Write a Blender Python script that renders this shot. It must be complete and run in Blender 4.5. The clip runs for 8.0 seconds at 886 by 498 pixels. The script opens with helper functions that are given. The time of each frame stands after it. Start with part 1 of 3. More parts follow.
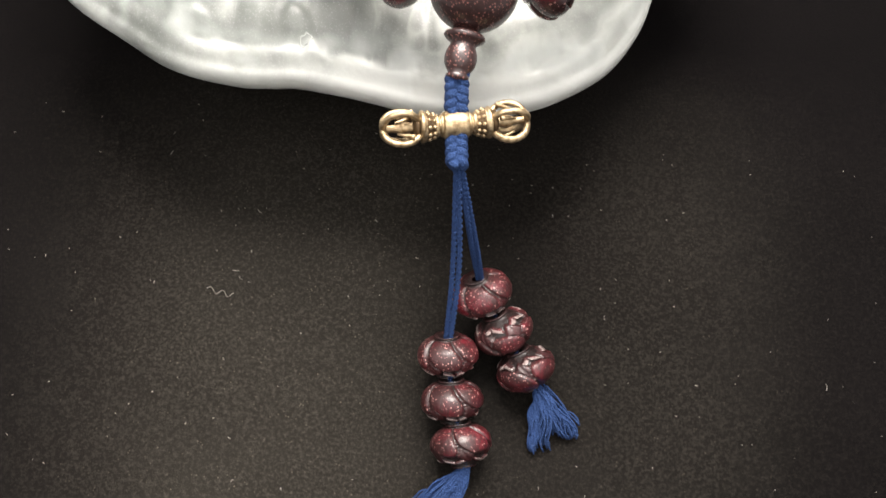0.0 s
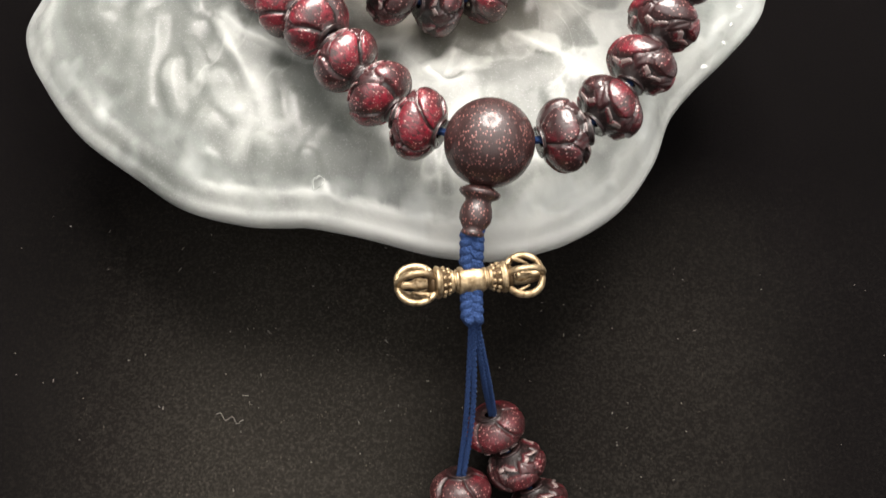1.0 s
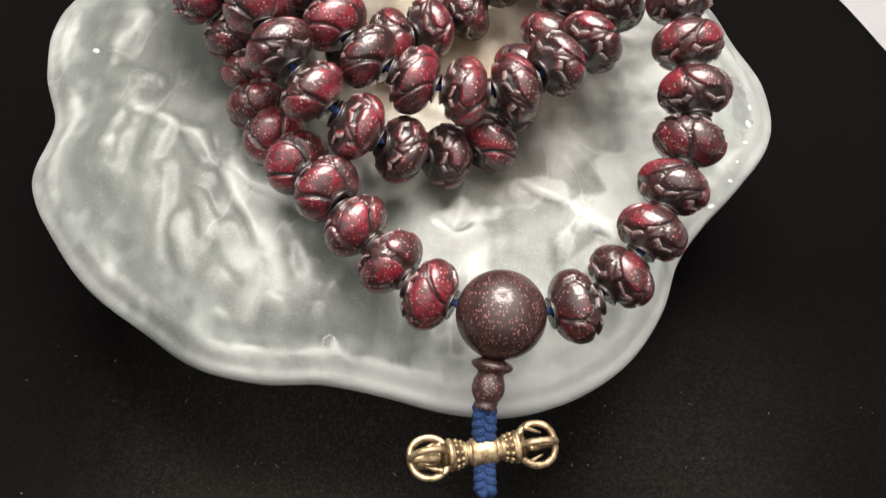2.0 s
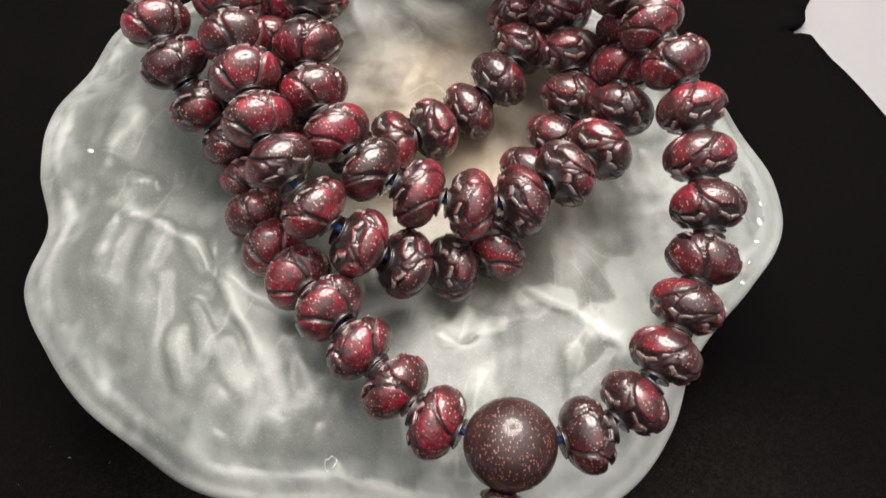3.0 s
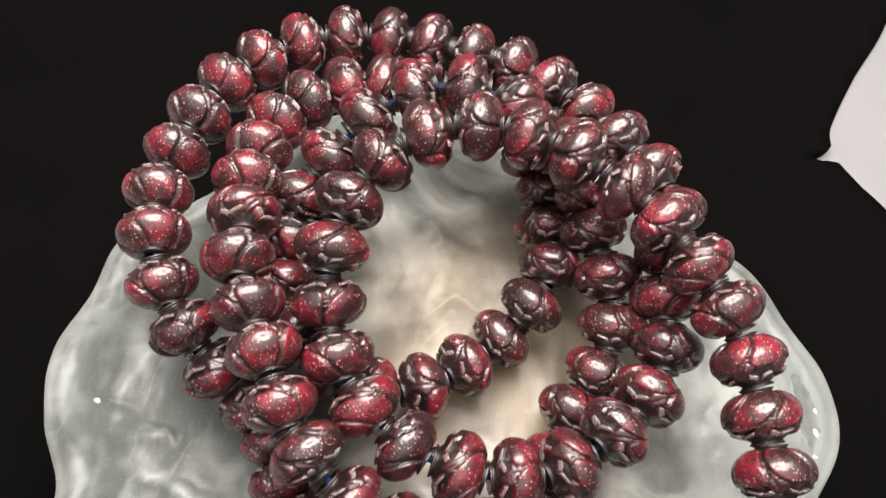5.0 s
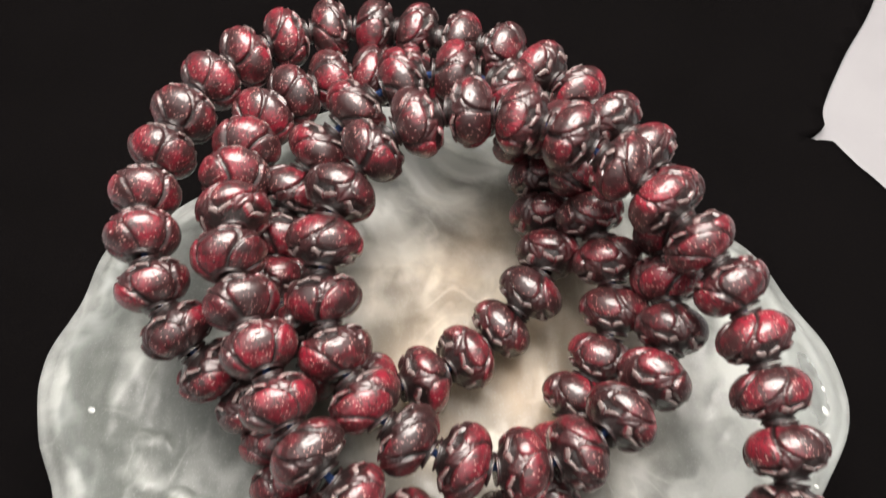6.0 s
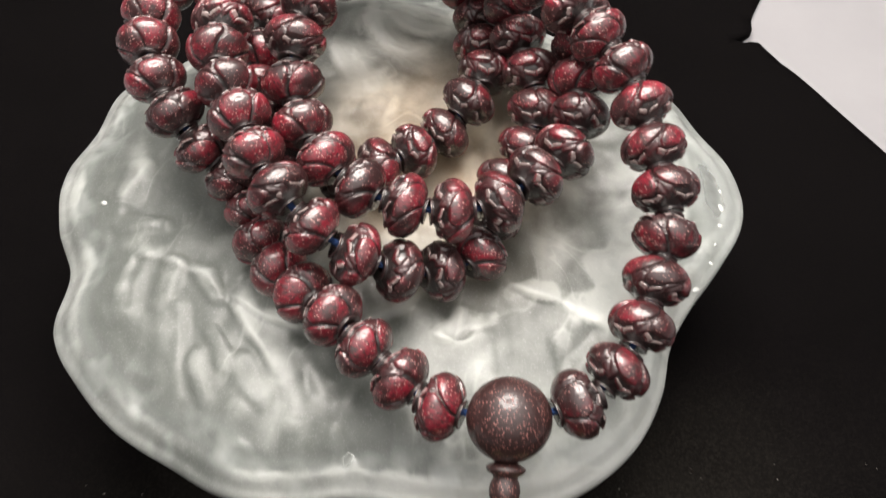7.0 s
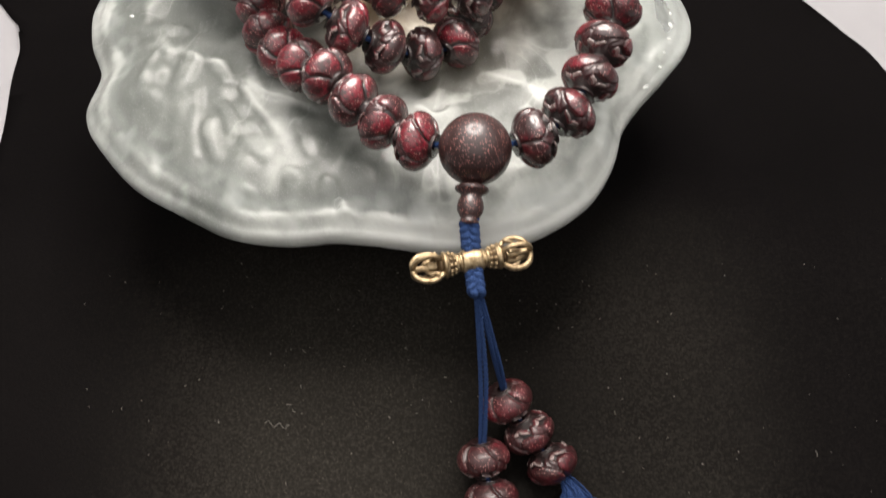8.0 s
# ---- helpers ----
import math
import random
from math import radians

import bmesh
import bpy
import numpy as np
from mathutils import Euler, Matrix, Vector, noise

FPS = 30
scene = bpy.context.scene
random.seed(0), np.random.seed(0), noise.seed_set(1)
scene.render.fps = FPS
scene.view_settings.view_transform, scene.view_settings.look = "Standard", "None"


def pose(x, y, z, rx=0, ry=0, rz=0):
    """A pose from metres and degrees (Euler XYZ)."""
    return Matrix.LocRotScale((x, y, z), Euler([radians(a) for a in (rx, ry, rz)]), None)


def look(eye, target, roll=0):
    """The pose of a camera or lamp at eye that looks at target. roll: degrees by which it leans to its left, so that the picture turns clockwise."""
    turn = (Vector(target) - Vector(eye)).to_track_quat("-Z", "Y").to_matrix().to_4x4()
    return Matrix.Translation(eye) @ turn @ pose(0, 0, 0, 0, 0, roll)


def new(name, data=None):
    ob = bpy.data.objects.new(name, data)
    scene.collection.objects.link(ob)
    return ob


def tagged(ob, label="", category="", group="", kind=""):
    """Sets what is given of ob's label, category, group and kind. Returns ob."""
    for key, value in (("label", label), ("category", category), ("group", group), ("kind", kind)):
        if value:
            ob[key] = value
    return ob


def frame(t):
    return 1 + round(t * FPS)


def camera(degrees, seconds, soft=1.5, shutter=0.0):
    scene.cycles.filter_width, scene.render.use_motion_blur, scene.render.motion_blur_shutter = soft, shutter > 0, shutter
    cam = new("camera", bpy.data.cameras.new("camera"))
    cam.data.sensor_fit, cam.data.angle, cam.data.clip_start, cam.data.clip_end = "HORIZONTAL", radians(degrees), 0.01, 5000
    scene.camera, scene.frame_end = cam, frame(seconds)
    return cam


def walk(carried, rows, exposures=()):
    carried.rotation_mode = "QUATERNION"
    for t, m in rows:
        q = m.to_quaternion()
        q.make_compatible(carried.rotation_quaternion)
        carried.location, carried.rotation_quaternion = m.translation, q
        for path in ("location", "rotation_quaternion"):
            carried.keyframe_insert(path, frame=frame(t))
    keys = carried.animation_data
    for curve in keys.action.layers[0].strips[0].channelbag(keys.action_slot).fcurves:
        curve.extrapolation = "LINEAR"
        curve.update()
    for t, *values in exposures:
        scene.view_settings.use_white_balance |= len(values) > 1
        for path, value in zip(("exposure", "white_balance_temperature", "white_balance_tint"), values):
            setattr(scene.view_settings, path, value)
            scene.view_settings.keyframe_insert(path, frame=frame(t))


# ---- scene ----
import functools

cam = camera(52.70, 8.0, shutter=0.25)
PATH = [
    (0, (0.00622, -0.00162, 0.14780), (0.00468, 0.08834, -0.03083), 4.64),
    (0.5, (0.00255, 0.00562, 0.15250), (0.00186, 0.09633, -0.02574), 5.07),
    (1, (0.00152, 0.01722, 0.15635), (0.00070, 0.10877, -0.02147), 5.00),
    (1.5, (-0.00054, 0.02772, 0.15988), (-0.00027, 0.11850, -0.01832), 5.29),
    (1.7, (-0.00187, 0.03199, 0.16379), (-0.00159, 0.12382, -0.01388), 5.28),
    (2.8, (-0.00514, 0.04951, 0.16878), (-0.00325, 0.14492, -0.00698), 5.70),
    (3, (-0.00585, 0.05265, 0.16989), (-0.00485, 0.14925, -0.00523), 5.28),
    (3.5, (-0.00815, 0.06224, 0.17601), (-0.00695, 0.15946, 0.00123), 5.13),
    (4, (-0.01156, 0.07145, 0.17615), (-0.01033, 0.16974, 0.00197), 4.52),
    (4.5, (-0.01465, 0.08150, 0.17658), (-0.01214, 0.17853, 0.00171), 4.16),
    (4.7, (-0.01409, 0.08525, 0.17901), (-0.01193, 0.18228, 0.00415), 3.59),
    (5.8, (-0.01355, 0.09884, 0.17798), (-0.01012, 0.19497, 0.00264), 1.19),
    (6, (-0.01377, 0.08971, 0.17539), (-0.01056, 0.18799, 0.00123), 0.81),
    (6.5, (-0.00807, 0.06625, 0.17714), (-0.00626, 0.16914, 0.00565), -0.15),
    (6.8, (-0.00520, 0.04943, 0.17618), (-0.00500, 0.15636, 0.00717), -0.81),
    (7, (-0.00370, 0.03845, 0.17720), (-0.00321, 0.14630, 0.00878), -0.66),
    (7.4, (-0.00338, 0.01405, 0.18107), (-0.00268, 0.12448, 0.01432), -0.49),
    (7.5, (-0.00260, 0.00901, 0.18082), (-0.00248, 0.11978, 0.01429), -0.65),
    (8, (0.00167, -0.01493, 0.16959), (-0.00004, 0.09946, 0.00554), -1.16),
]
walk(cam, [(t, look(eye, target, roll)) for t, eye, target, roll in PATH],
     [(0, 0.9), (0.5, 0.72), (1.0, 0.45), (1.5, 0.35), (3.5, 0.0), (4.5, 0.02), (6.0, 0.10), (6.5, 0.07), (7.5, 0.08), (8.0, 0.12)])

CM = 0.01

# ---- light ----
world = bpy.data.worlds.new("room_light")
world.use_nodes = True
scene.world = world
# A dim room: a pale ceiling overhead, darker walls.
wt = world.node_tree
w_dir = wt.nodes.new("ShaderNodeTexCoord").outputs["Generated"]
w_dot = wt.nodes.new("ShaderNodeVectorMath")
w_dot.operation = "DOT_PRODUCT"
w_dot.inputs[1].default_value = (0.05, -0.10, 0.993)
wt.links.new(w_dir, w_dot.inputs[0])
w_map = wt.nodes.new("ShaderNodeMapRange")
w_map.interpolation_type = "SMOOTHSTEP"
for key, value in (("From Min", 0.30), ("From Max", 1.0), ("To Min", 0.09), ("To Max", 1.65)):
    w_map.inputs[key].default_value = value
wt.links.new(w_dot.outputs["Value"], w_map.inputs["Value"])
wt.links.new(w_map.outputs["Result"], wt.nodes["Background"].inputs[1])
wt.nodes["Background"].inputs[0].default_value = (1.0, 0.95, 0.91, 1)
LAMP_POWER = 23.0


# ---- materials ----
class Nodes:
    """A small builder for node materials."""

    def __init__(self, name):
        self.m = bpy.data.materials.new(name)
        self.m.use_nodes = True
        self.t = self.m.node_tree
        self.bsdf = self.t.nodes["Principled BSDF"]
        self.out = self.t.nodes["Material Output"]

    def add(self, kind, **inputs):
        n = self.t.nodes.new(kind)
        for k, v in inputs.items():
            self.put(n, k.replace("_", " "), v)
        return n

    def put(self, n, key, v):
        sock = n.inputs[key]
        if isinstance(v, bpy.types.NodeSocket):
            self.t.links.new(v, sock)
        else:
            sock.default_value = v

    def set(self, **inputs):
        for k, v in inputs.items():
            self.put(self.bsdf, k.replace("_", " "), v)
        return self

    def noise(self, scale, detail=4.0, rough=0.5, vector=None, distortion=0.0):
        n = self.add("ShaderNodeTexNoise", Scale=scale, Detail=detail, Roughness=rough, Distortion=distortion)
        if vector:
            self.put(n, "Vector", vector)
        return n.outputs["Fac"]

    def voronoi(self, scale, vector=None, feature="F1"):
        n = self.add("ShaderNodeTexVoronoi", Scale=scale)
        n.feature = feature
        if vector:
            self.put(n, "Vector", vector)
        return n.outputs["Distance"]

    def ramp(self, fac, *stops):
        n = self.add("ShaderNodeValToRGB")
        e = n.color_ramp.elements
        while len(e) < len(stops):
            e.new(0.5)
        for el, (p, c) in zip(e, stops):
            el.position = p
            el.color = (c, c, c, 1) if isinstance(c, (int, float)) else (*c, 1)
        self.put(n, "Fac", fac)
        return n.outputs["Color"]

    def mix(self, fac, a, b, blend="MIX"):
        n = self.t.nodes.new("ShaderNodeMix")
        n.data_type, n.blend_type = "RGBA", blend
        for sock, v in zip((n.inputs[0], n.inputs[6], n.inputs[7]), (fac, a, b)):
            if isinstance(v, bpy.types.NodeSocket):
                self.t.links.new(v, sock)
            else:
                sock.default_value = (*v, 1) if isinstance(v, tuple) and len(v) == 3 else v
        return n.outputs[2]

    def math(self, op, a, b=0.0):
        n = self.t.nodes.new("ShaderNodeMath")
        n.operation = op
        for sock, v in zip(n.inputs, (a, b)):
            if isinstance(v, bpy.types.NodeSocket):
                self.t.links.new(v, sock)
            else:
                sock.default_value = v
        return n.outputs[0]

    def bump(self, height, strength, distance):
        return self.add("ShaderNodeBump", Height=height, Strength=strength, Distance=distance).outputs["Normal"]

    def coords(self, which="Object", scale=(1, 1, 1)):
        c = self.t.nodes.new("ShaderNodeTexCoord").outputs[which]
        return self.add("ShaderNodeMapping", Vector=c, Scale=scale).outputs["Vector"]

    def shifted(self, scale=(1, 1, 1)):
        """Object coordinates moved by a random amount for each object."""
        r = self.t.nodes.new("ShaderNodeObjectInfo").outputs["Random"]
        c = self.t.nodes.new("ShaderNodeTexCoord").outputs["Object"]
        off = self.add("ShaderNodeCombineXYZ", X=self.math("MULTIPLY", r, 3.7), Y=self.math("MULTIPLY", r, 1.9), Z=r)
        v = self.t.nodes.new("ShaderNodeVectorMath")
        self.t.links.new(c, v.inputs[0])
        self.t.links.new(off.outputs[0], v.inputs[1])
        return self.add("ShaderNodeMapping", Vector=v.outputs[0], Scale=scale).outputs["Vector"], r

    def attribute(self, name):
        n = self.t.nodes.new("ShaderNodeAttribute")
        n.attribute_name = name
        return n.outputs["Fac"]


def lacquered_wood(name, gloss, red_amount):
    n = Nodes(name)
    vec, rnd = n.shifted()
    petal = n.attribute("petal")
    patch = n.noise(190, 3, 0.55, vec)
    streak = n.noise(1500, 4, 0.65, n.shifted((1.0, 1.0, 0.3))[0])
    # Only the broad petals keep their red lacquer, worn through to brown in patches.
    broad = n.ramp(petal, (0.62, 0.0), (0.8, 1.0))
    red = n.math("MULTIPLY", n.ramp(n.math("ADD", n.math("MULTIPLY", patch, 0.55), n.math("MULTIPLY", streak, 0.45)), (0.47, 0.0), (0.57, red_amount)), n.math("ADD", 0.2, n.math("MULTIPLY", broad, 0.8)))
    grain = n.noise(1500, 3, 0.6, vec)
    brown = n.mix(grain, (0.012, 0.003, 0.003), (0.040, 0.009, 0.010))
    lacquer = n.mix(grain, (0.075, 0.003, 0.008), (0.31, 0.010, 0.030))
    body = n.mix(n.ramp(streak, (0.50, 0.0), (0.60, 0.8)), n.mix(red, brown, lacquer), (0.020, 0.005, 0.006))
    # Carved grooves and ground are darkened in the colour itself.
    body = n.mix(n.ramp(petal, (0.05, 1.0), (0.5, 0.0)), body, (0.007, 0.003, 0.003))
    spot = n.add("ShaderNodeTexVoronoi", Scale=2300, Vector=n.shifted((1.0, 1.0, 0.8))[0])
    size = n.math("MULTIPLY", n.add("ShaderNodeSeparateXYZ", Vector=spot.outputs["Color"]).outputs["X"], 0.24)
    pores = n.ramp(n.math("SUBTRACT", n.math("ADD", 0.13, size), spot.outputs["Distance"]), (0.0, 0.0), (0.10, 1.0))
    pores = n.math("MULTIPLY", n.math("MULTIPLY", pores, n.math("ADD", 0.2, n.math("MULTIPLY", broad, 0.8))), n.ramp(n.noise(380, 2, 0.5, vec), (0.34, 0.1), (0.52, 1.0)))
    body = n.mix(pores, body, (0.38, 0.19, 0.175))
    # The raised bars are coloured pale for the light their facets catch.
    body = n.mix(n.math("MULTIPLY", n.ramp(n.math("SUBTRACT", petal, 1.0), (0.2, 0.0), (0.5, 1.0)), n.ramp(grain, (0.34, 0.55), (0.6, 1.0))), body, (0.23, 0.18, 0.17))
    tone = n.add("ShaderNodeHueSaturation", Color=body, Value=n.math("ADD", n.math("MULTIPLY", rnd, 0.5), 0.75)).outputs[0]
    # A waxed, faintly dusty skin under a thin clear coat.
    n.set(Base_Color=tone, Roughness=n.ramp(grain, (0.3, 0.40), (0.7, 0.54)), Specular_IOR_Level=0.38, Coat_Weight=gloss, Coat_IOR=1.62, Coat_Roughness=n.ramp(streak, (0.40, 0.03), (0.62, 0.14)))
    n.set(Normal=n.bump(n.mix(0.5, grain, streak), 0.9, 0.00022), Coat_Normal=n.bump(n.mix(0.35, n.mix(0.65, patch, streak), pores), 0.8, 0.00024))
    return n.m


def plain_wood():
    n = Nodes("polished dark rosewood")
    vec = n.coords("Object", (1, 1, 0.75))
    grain = n.noise(1500, 4, 0.65, vec)
    dots = n.ramp(n.voronoi(2300, vec), (0.20, 1.0), (0.36, 0.0))
    body = n.mix(grain, (0.009, 0.003, 0.003), (0.034, 0.010, 0.009))
    body = n.mix(n.math("MULTIPLY", dots, n.ramp(n.noise(600, 2, 0.5, vec), (0.38, 0.35), (0.58, 1.0))), body, (0.23, 0.09, 0.078))
    n.set(Base_Color=body, Roughness=0.5, Coat_Weight=0.6, Coat_Roughness=0.08)
    skin = n.bump(n.mix(0.5, grain, dots), 0.5, 0.00012)
    n.set(Normal=skin, Coat_Normal=skin)
    return n.m


def blue_thread():
    n = Nodes("blue nylon thread")
    vec = n.coords("Object")
    g = n.noise(3500, 3, 0.6, vec)
    n.set(Base_Color=n.mix(g, (0.008, 0.020, 0.070), (0.036, 0.078, 0.21)), Roughness=0.9, Specular_IOR_Level=0.2)
    n.set(Normal=n.bump(g, 1.0, 0.0006))
    return n.m


def brass():
    n = Nodes("aged brass")
    g = n.noise(900, 4, 0.6, n.coords("Object"))
    n.set(Base_Color=n.mix(n.ramp(g, (0.35, 0.0), (0.65, 1.0)), (0.17, 0.115, 0.060), (0.54, 0.42, 0.26)), Metallic=0.85)
    n.set(Roughness=n.ramp(g, (0.3, 0.36), (0.7, 0.55)), Normal=n.bump(g, 0.4, 0.0002))
    return n.m


def dark_brass():
    n = Nodes("dark brass recess")
    g = n.noise(900, 3, 0.5, n.coords("Object"))
    n.set(Base_Color=n.mix(g, (0.035, 0.02, 0.009), (0.11, 0.068, 0.03)), Metallic=0.6, Roughness=0.55)
    return n.m


def frosted_glass():
    n = Nodes("frosted cast glass")
    vec = n.coords("Object")
    drawn = n.coords("Object", (1.0, 0.6, 1.0))
    cloud, clear = n.attribute("cloud"), n.attribute("clear")
    fine = n.noise(520, 3, 0.5, vec)
    grit = n.noise(3200, 2, 0.6, vec)
    swirl = n.noise(70, 3, 0.5, drawn, 0.7)
    veil = n.noise(210, 3, 0.55, drawn, 0.5)
    milk = n.math("ADD", n.math("MULTIPLY", cloud, 0.72), n.math("ADD", n.math("MULTIPLY", swirl, 0.80), n.math("MULTIPLY", veil, 0.45)))
    line = n.ramp(n.math("ABSOLUTE", n.math("SUBTRACT", n.noise(70, 2, 0.5, drawn, 1.2), 0.5)), (0.0, 1.0), (0.03, 0.0))
    line = n.math("MULTIPLY", line, n.ramp(n.noise(55, 2, 0.5, vec), (0.48, 0.0), (0.60, 1.0)))
    milk = n.math("ADD", n.math("ADD", milk, n.math("MULTIPLY", line, 0.22)), n.math("MULTIPLY", fine, 0.30))
    milk = n.ramp(n.math("SUBTRACT", milk, 0.62), (0.22, 0.0), (0.70, 1.0))
    colour = n.mix(milk, (0.145, 0.157, 0.146), (0.36, 0.376, 0.355))
    white = n.ramp(n.math("MULTIPLY", cloud, 0.75), (0.66, 0.0), (0.92, 1.0))
    colour = n.mix(white, colour, (0.47, 0.488, 0.462))
    colour = n.mix(n.attribute("amber"), colour, n.mix(milk, (0.40, 0.315, 0.22), (0.80, 0.69, 0.53)))
    colour = n.mix(n.ramp(grit, (0.56, 0.0), (0.72, 0.25)), colour, (0.52, 0.54, 0.52))
    through_it = n.mix(clear, n.mix(white, n.ramp(milk, (0.0, 0.30), (1.0, 0.10)), (0.06, 0.06, 0.06)), (0.82, 0.82, 0.82))
    n.set(Base_Color=n.mix(clear, colour, (0.78, 0.84, 0.80)), Roughness=n.mix(clear, (0.6, 0.6, 0.6), (0.2, 0.2, 0.2)), IOR=1.46, Specular_IOR_Level=0.4, Transmission_Weight=through_it)
    n.set(Subsurface_Weight=0.6, Subsurface_Radius=(1.0, 1.0, 0.95), Subsurface_Scale=0.03)
    skin = n.bump(n.mix(0.10, n.mix(0.40, swirl, veil), fine), 0.35, 0.0012)
    n.set(Normal=skin, Coat_Normal=skin, Coat_Weight=n.ramp(veil, (0.4, 0.50), (0.6, 0.18)), Coat_Roughness=n.ramp(swirl, (0.4, 0.18), (0.6, 0.32)), Coat_IOR=1.46)
    return n.m


def black_cloth():
    n = Nodes("black velvet cloth")
    vec = n.coords("Object")
    fibre = n.noise(1700, 5, 0.75, vec, 0.3)
    patch = n.noise(28, 4, 0.6, vec)
    dusty_fill = n.attribute("dust")
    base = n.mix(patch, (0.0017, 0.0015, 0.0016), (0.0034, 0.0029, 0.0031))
    # Dust, plus a paler colour that fills in the dish's shadow.
    base = n.mix(dusty_fill, base, n.mix(patch, (0.0085, 0.0077, 0.0066), (0.0185, 0.0165, 0.0142)))
    base = n.mix(n.math("MULTIPLY", n.ramp(fibre, (0.46, 0.0), (0.72, 1.0)), n.math("ADD", 0.06, n.math("MULTIPLY", dusty_fill, 0.94))), base, (0.036, 0.032, 0.0275))
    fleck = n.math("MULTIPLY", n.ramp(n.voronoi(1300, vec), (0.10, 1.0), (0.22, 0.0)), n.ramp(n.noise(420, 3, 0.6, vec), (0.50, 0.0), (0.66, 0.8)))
    base = n.mix(n.math("MULTIPLY", fleck, n.math("MULTIPLY", dusty_fill, 0.9)), base, (0.09, 0.078, 0.062))
    n.set(Base_Color=base, Roughness=0.95, Specular_IOR_Level=0.02)
    n.set(Normal=n.bump(fibre, 0.5, 0.0003))
    return n.m


def simple(name, a, b, scale, rough, bump=0.0):
    n = Nodes(name)
    g = n.noise(scale, 4, 0.55, n.coords("Object"))
    n.set(Base_Color=n.mix(g, a, b), Roughness=rough)
    if bump:
        n.set(Normal=n.bump(g, bump, 0.0005))
    return n.m


def lamp_glow():
    n = Nodes("ring lamp diffuser")
    n.set(Base_Color=(0.9, 0.9, 0.9, 1), Emission_Color=(1.0, 0.93, 0.87, 1), Emission_Strength=LAMP_POWER)
    return n.m


# The tassel beads' copy: duller and less red, standing in for their weaker light.
BEAD, SHADED_BEAD = lacquered_wood("lacquered rosewood", 0.9, 1.0), lacquered_wood("shaded lacquered rosewood", 0.3, 0.45)
GURU, THREAD, BRASS, DARK_RECESS = plain_wood(), blue_thread(), brass(), dark_brass()
GLASS, CLOTH, GLOW = frosted_glass(), black_cloth(), lamp_glow()
BUBBLE = simple("glossy milky glass", (0.42, 0.44, 0.42), (0.5, 0.52, 0.5), 300, 0.14)
PAPER = simple("pale grey table laminate", (0.225, 0.22, 0.23), (0.265, 0.26, 0.268), 60, 0.5)
STAND = simple("beige wood stand", (0.66, 0.48, 0.30), (0.78, 0.60, 0.40), 90, 0.6, 0.2)
LINT = simple("pale lint", (0.10, 0.09, 0.08), (0.24, 0.22, 0.20), 900, 0.9)
SHELL = simple("matt black lamp housing", (0.02, 0.02, 0.02), (0.04, 0.04, 0.04), 80, 0.5)


# ---- mesh helpers ----
def mesh_from(name, verts, faces, material, smooth=True, attribute=None):
    me = bpy.data.meshes.new(name)
    me.from_pydata([tuple(v) for v in verts], [], faces)
    me.update()
    if smooth:
        me.polygons.foreach_set("use_smooth", [True] * len(me.polygons))
    if attribute:
        a = me.attributes.new(attribute[0], "FLOAT", "POINT")
        a.data.foreach_set("value", attribute[1])
    if material:
        me.materials.append(material)
    return me


def part(name, me, parent, label="", m=None):
    ob = new(name, me)
    ob.parent = parent
    if m is not None:
        ob.matrix_basis = m
    return tagged(ob, label) if label else ob


def thing(name, label, category, at=(0, 0, 0), group="", kind=""):
    ob = new(name)
    ob.location = at
    ob.empty_display_size = 0.01
    return tagged(ob, label, category, group, kind)


def lathe(name, profile, material, segments=40, closed=False):
    """A turned body round z from rows of radius and height, in centimetres."""
    verts, faces, rows = [], [], len(profile)
    for r, z in profile:
        for k in range(segments):
            a = 2 * math.pi * k / segments
            verts.append((r * math.cos(a) * CM, r * math.sin(a) * CM, z * CM))
    for i in range(rows if closed else rows - 1):
        j = (i + 1) % rows
        for k in range(segments):
            l = (k + 1) % segments
            faces.append((i * segments + k, i * segments + l, j * segments + l, j * segments + k))
    return mesh_from(name, verts, faces, material)


def catmull(points, u):
    """A point on the smooth line through rows of (u, x, y, z)."""
    k = max(i for i in range(len(points)) if points[i][0] <= u) if u > points[0][0] else 0
    k = min(k, len(points) - 2)
    p1, p2 = points[k], points[k + 1]
    p0, p3 = points[max(k - 1, 0)], points[min(k + 2, len(points) - 1)]
    h = p2[0] - p1[0]
    s = (u - p1[0]) / h
    a, b = Vector(p1[1:]), Vector(p2[1:])
    ma = (b - Vector(p0[1:])) / max(p2[0] - p0[0], 1e-6) * h
    mb = (Vector(p3[1:]) - a) / max(p3[0] - p1[0], 1e-6) * h
    s2, s3 = s * s, s * s * s
    return a * (2 * s3 - 3 * s2 + 1) + ma * (s3 - 2 * s2 + s) + b * (3 * s2 - 2 * s3) + mb * (s3 - s2)


def tube(points, radius, sides=10, flat=1.0, taper=None):
    """Vertices and faces of a tube along points, in metres."""
    verts, faces, n = [], [], len(points)
    side = None
    for i, p in enumerate(points):
        d = (points[min(i + 1, n - 1)] - points[max(i - 1, 0)]).normalized()
        if side is None:
            side = d.orthogonal().normalized()
        side = (side - d * side.dot(d)).normalized()
        up = d.cross(side)
        r = radius * (taper(i / (n - 1)) if taper else 1.0)
        for k in range(sides):
            a = 2 * math.pi * k / sides
            verts.append(p + side * (r * math.cos(a)) + up * (r * flat * math.sin(a)))
    for i in range(n - 1):
        for k in range(sides):
            l = (k + 1) % sides
            faces.append((i * sides + k, i * sides + l, (i + 1) * sides + l, (i + 1) * sides + k))
    faces += [tuple(range(sides))[::-1], tuple((n - 1) * sides + k for k in range(sides))]
    return verts, faces


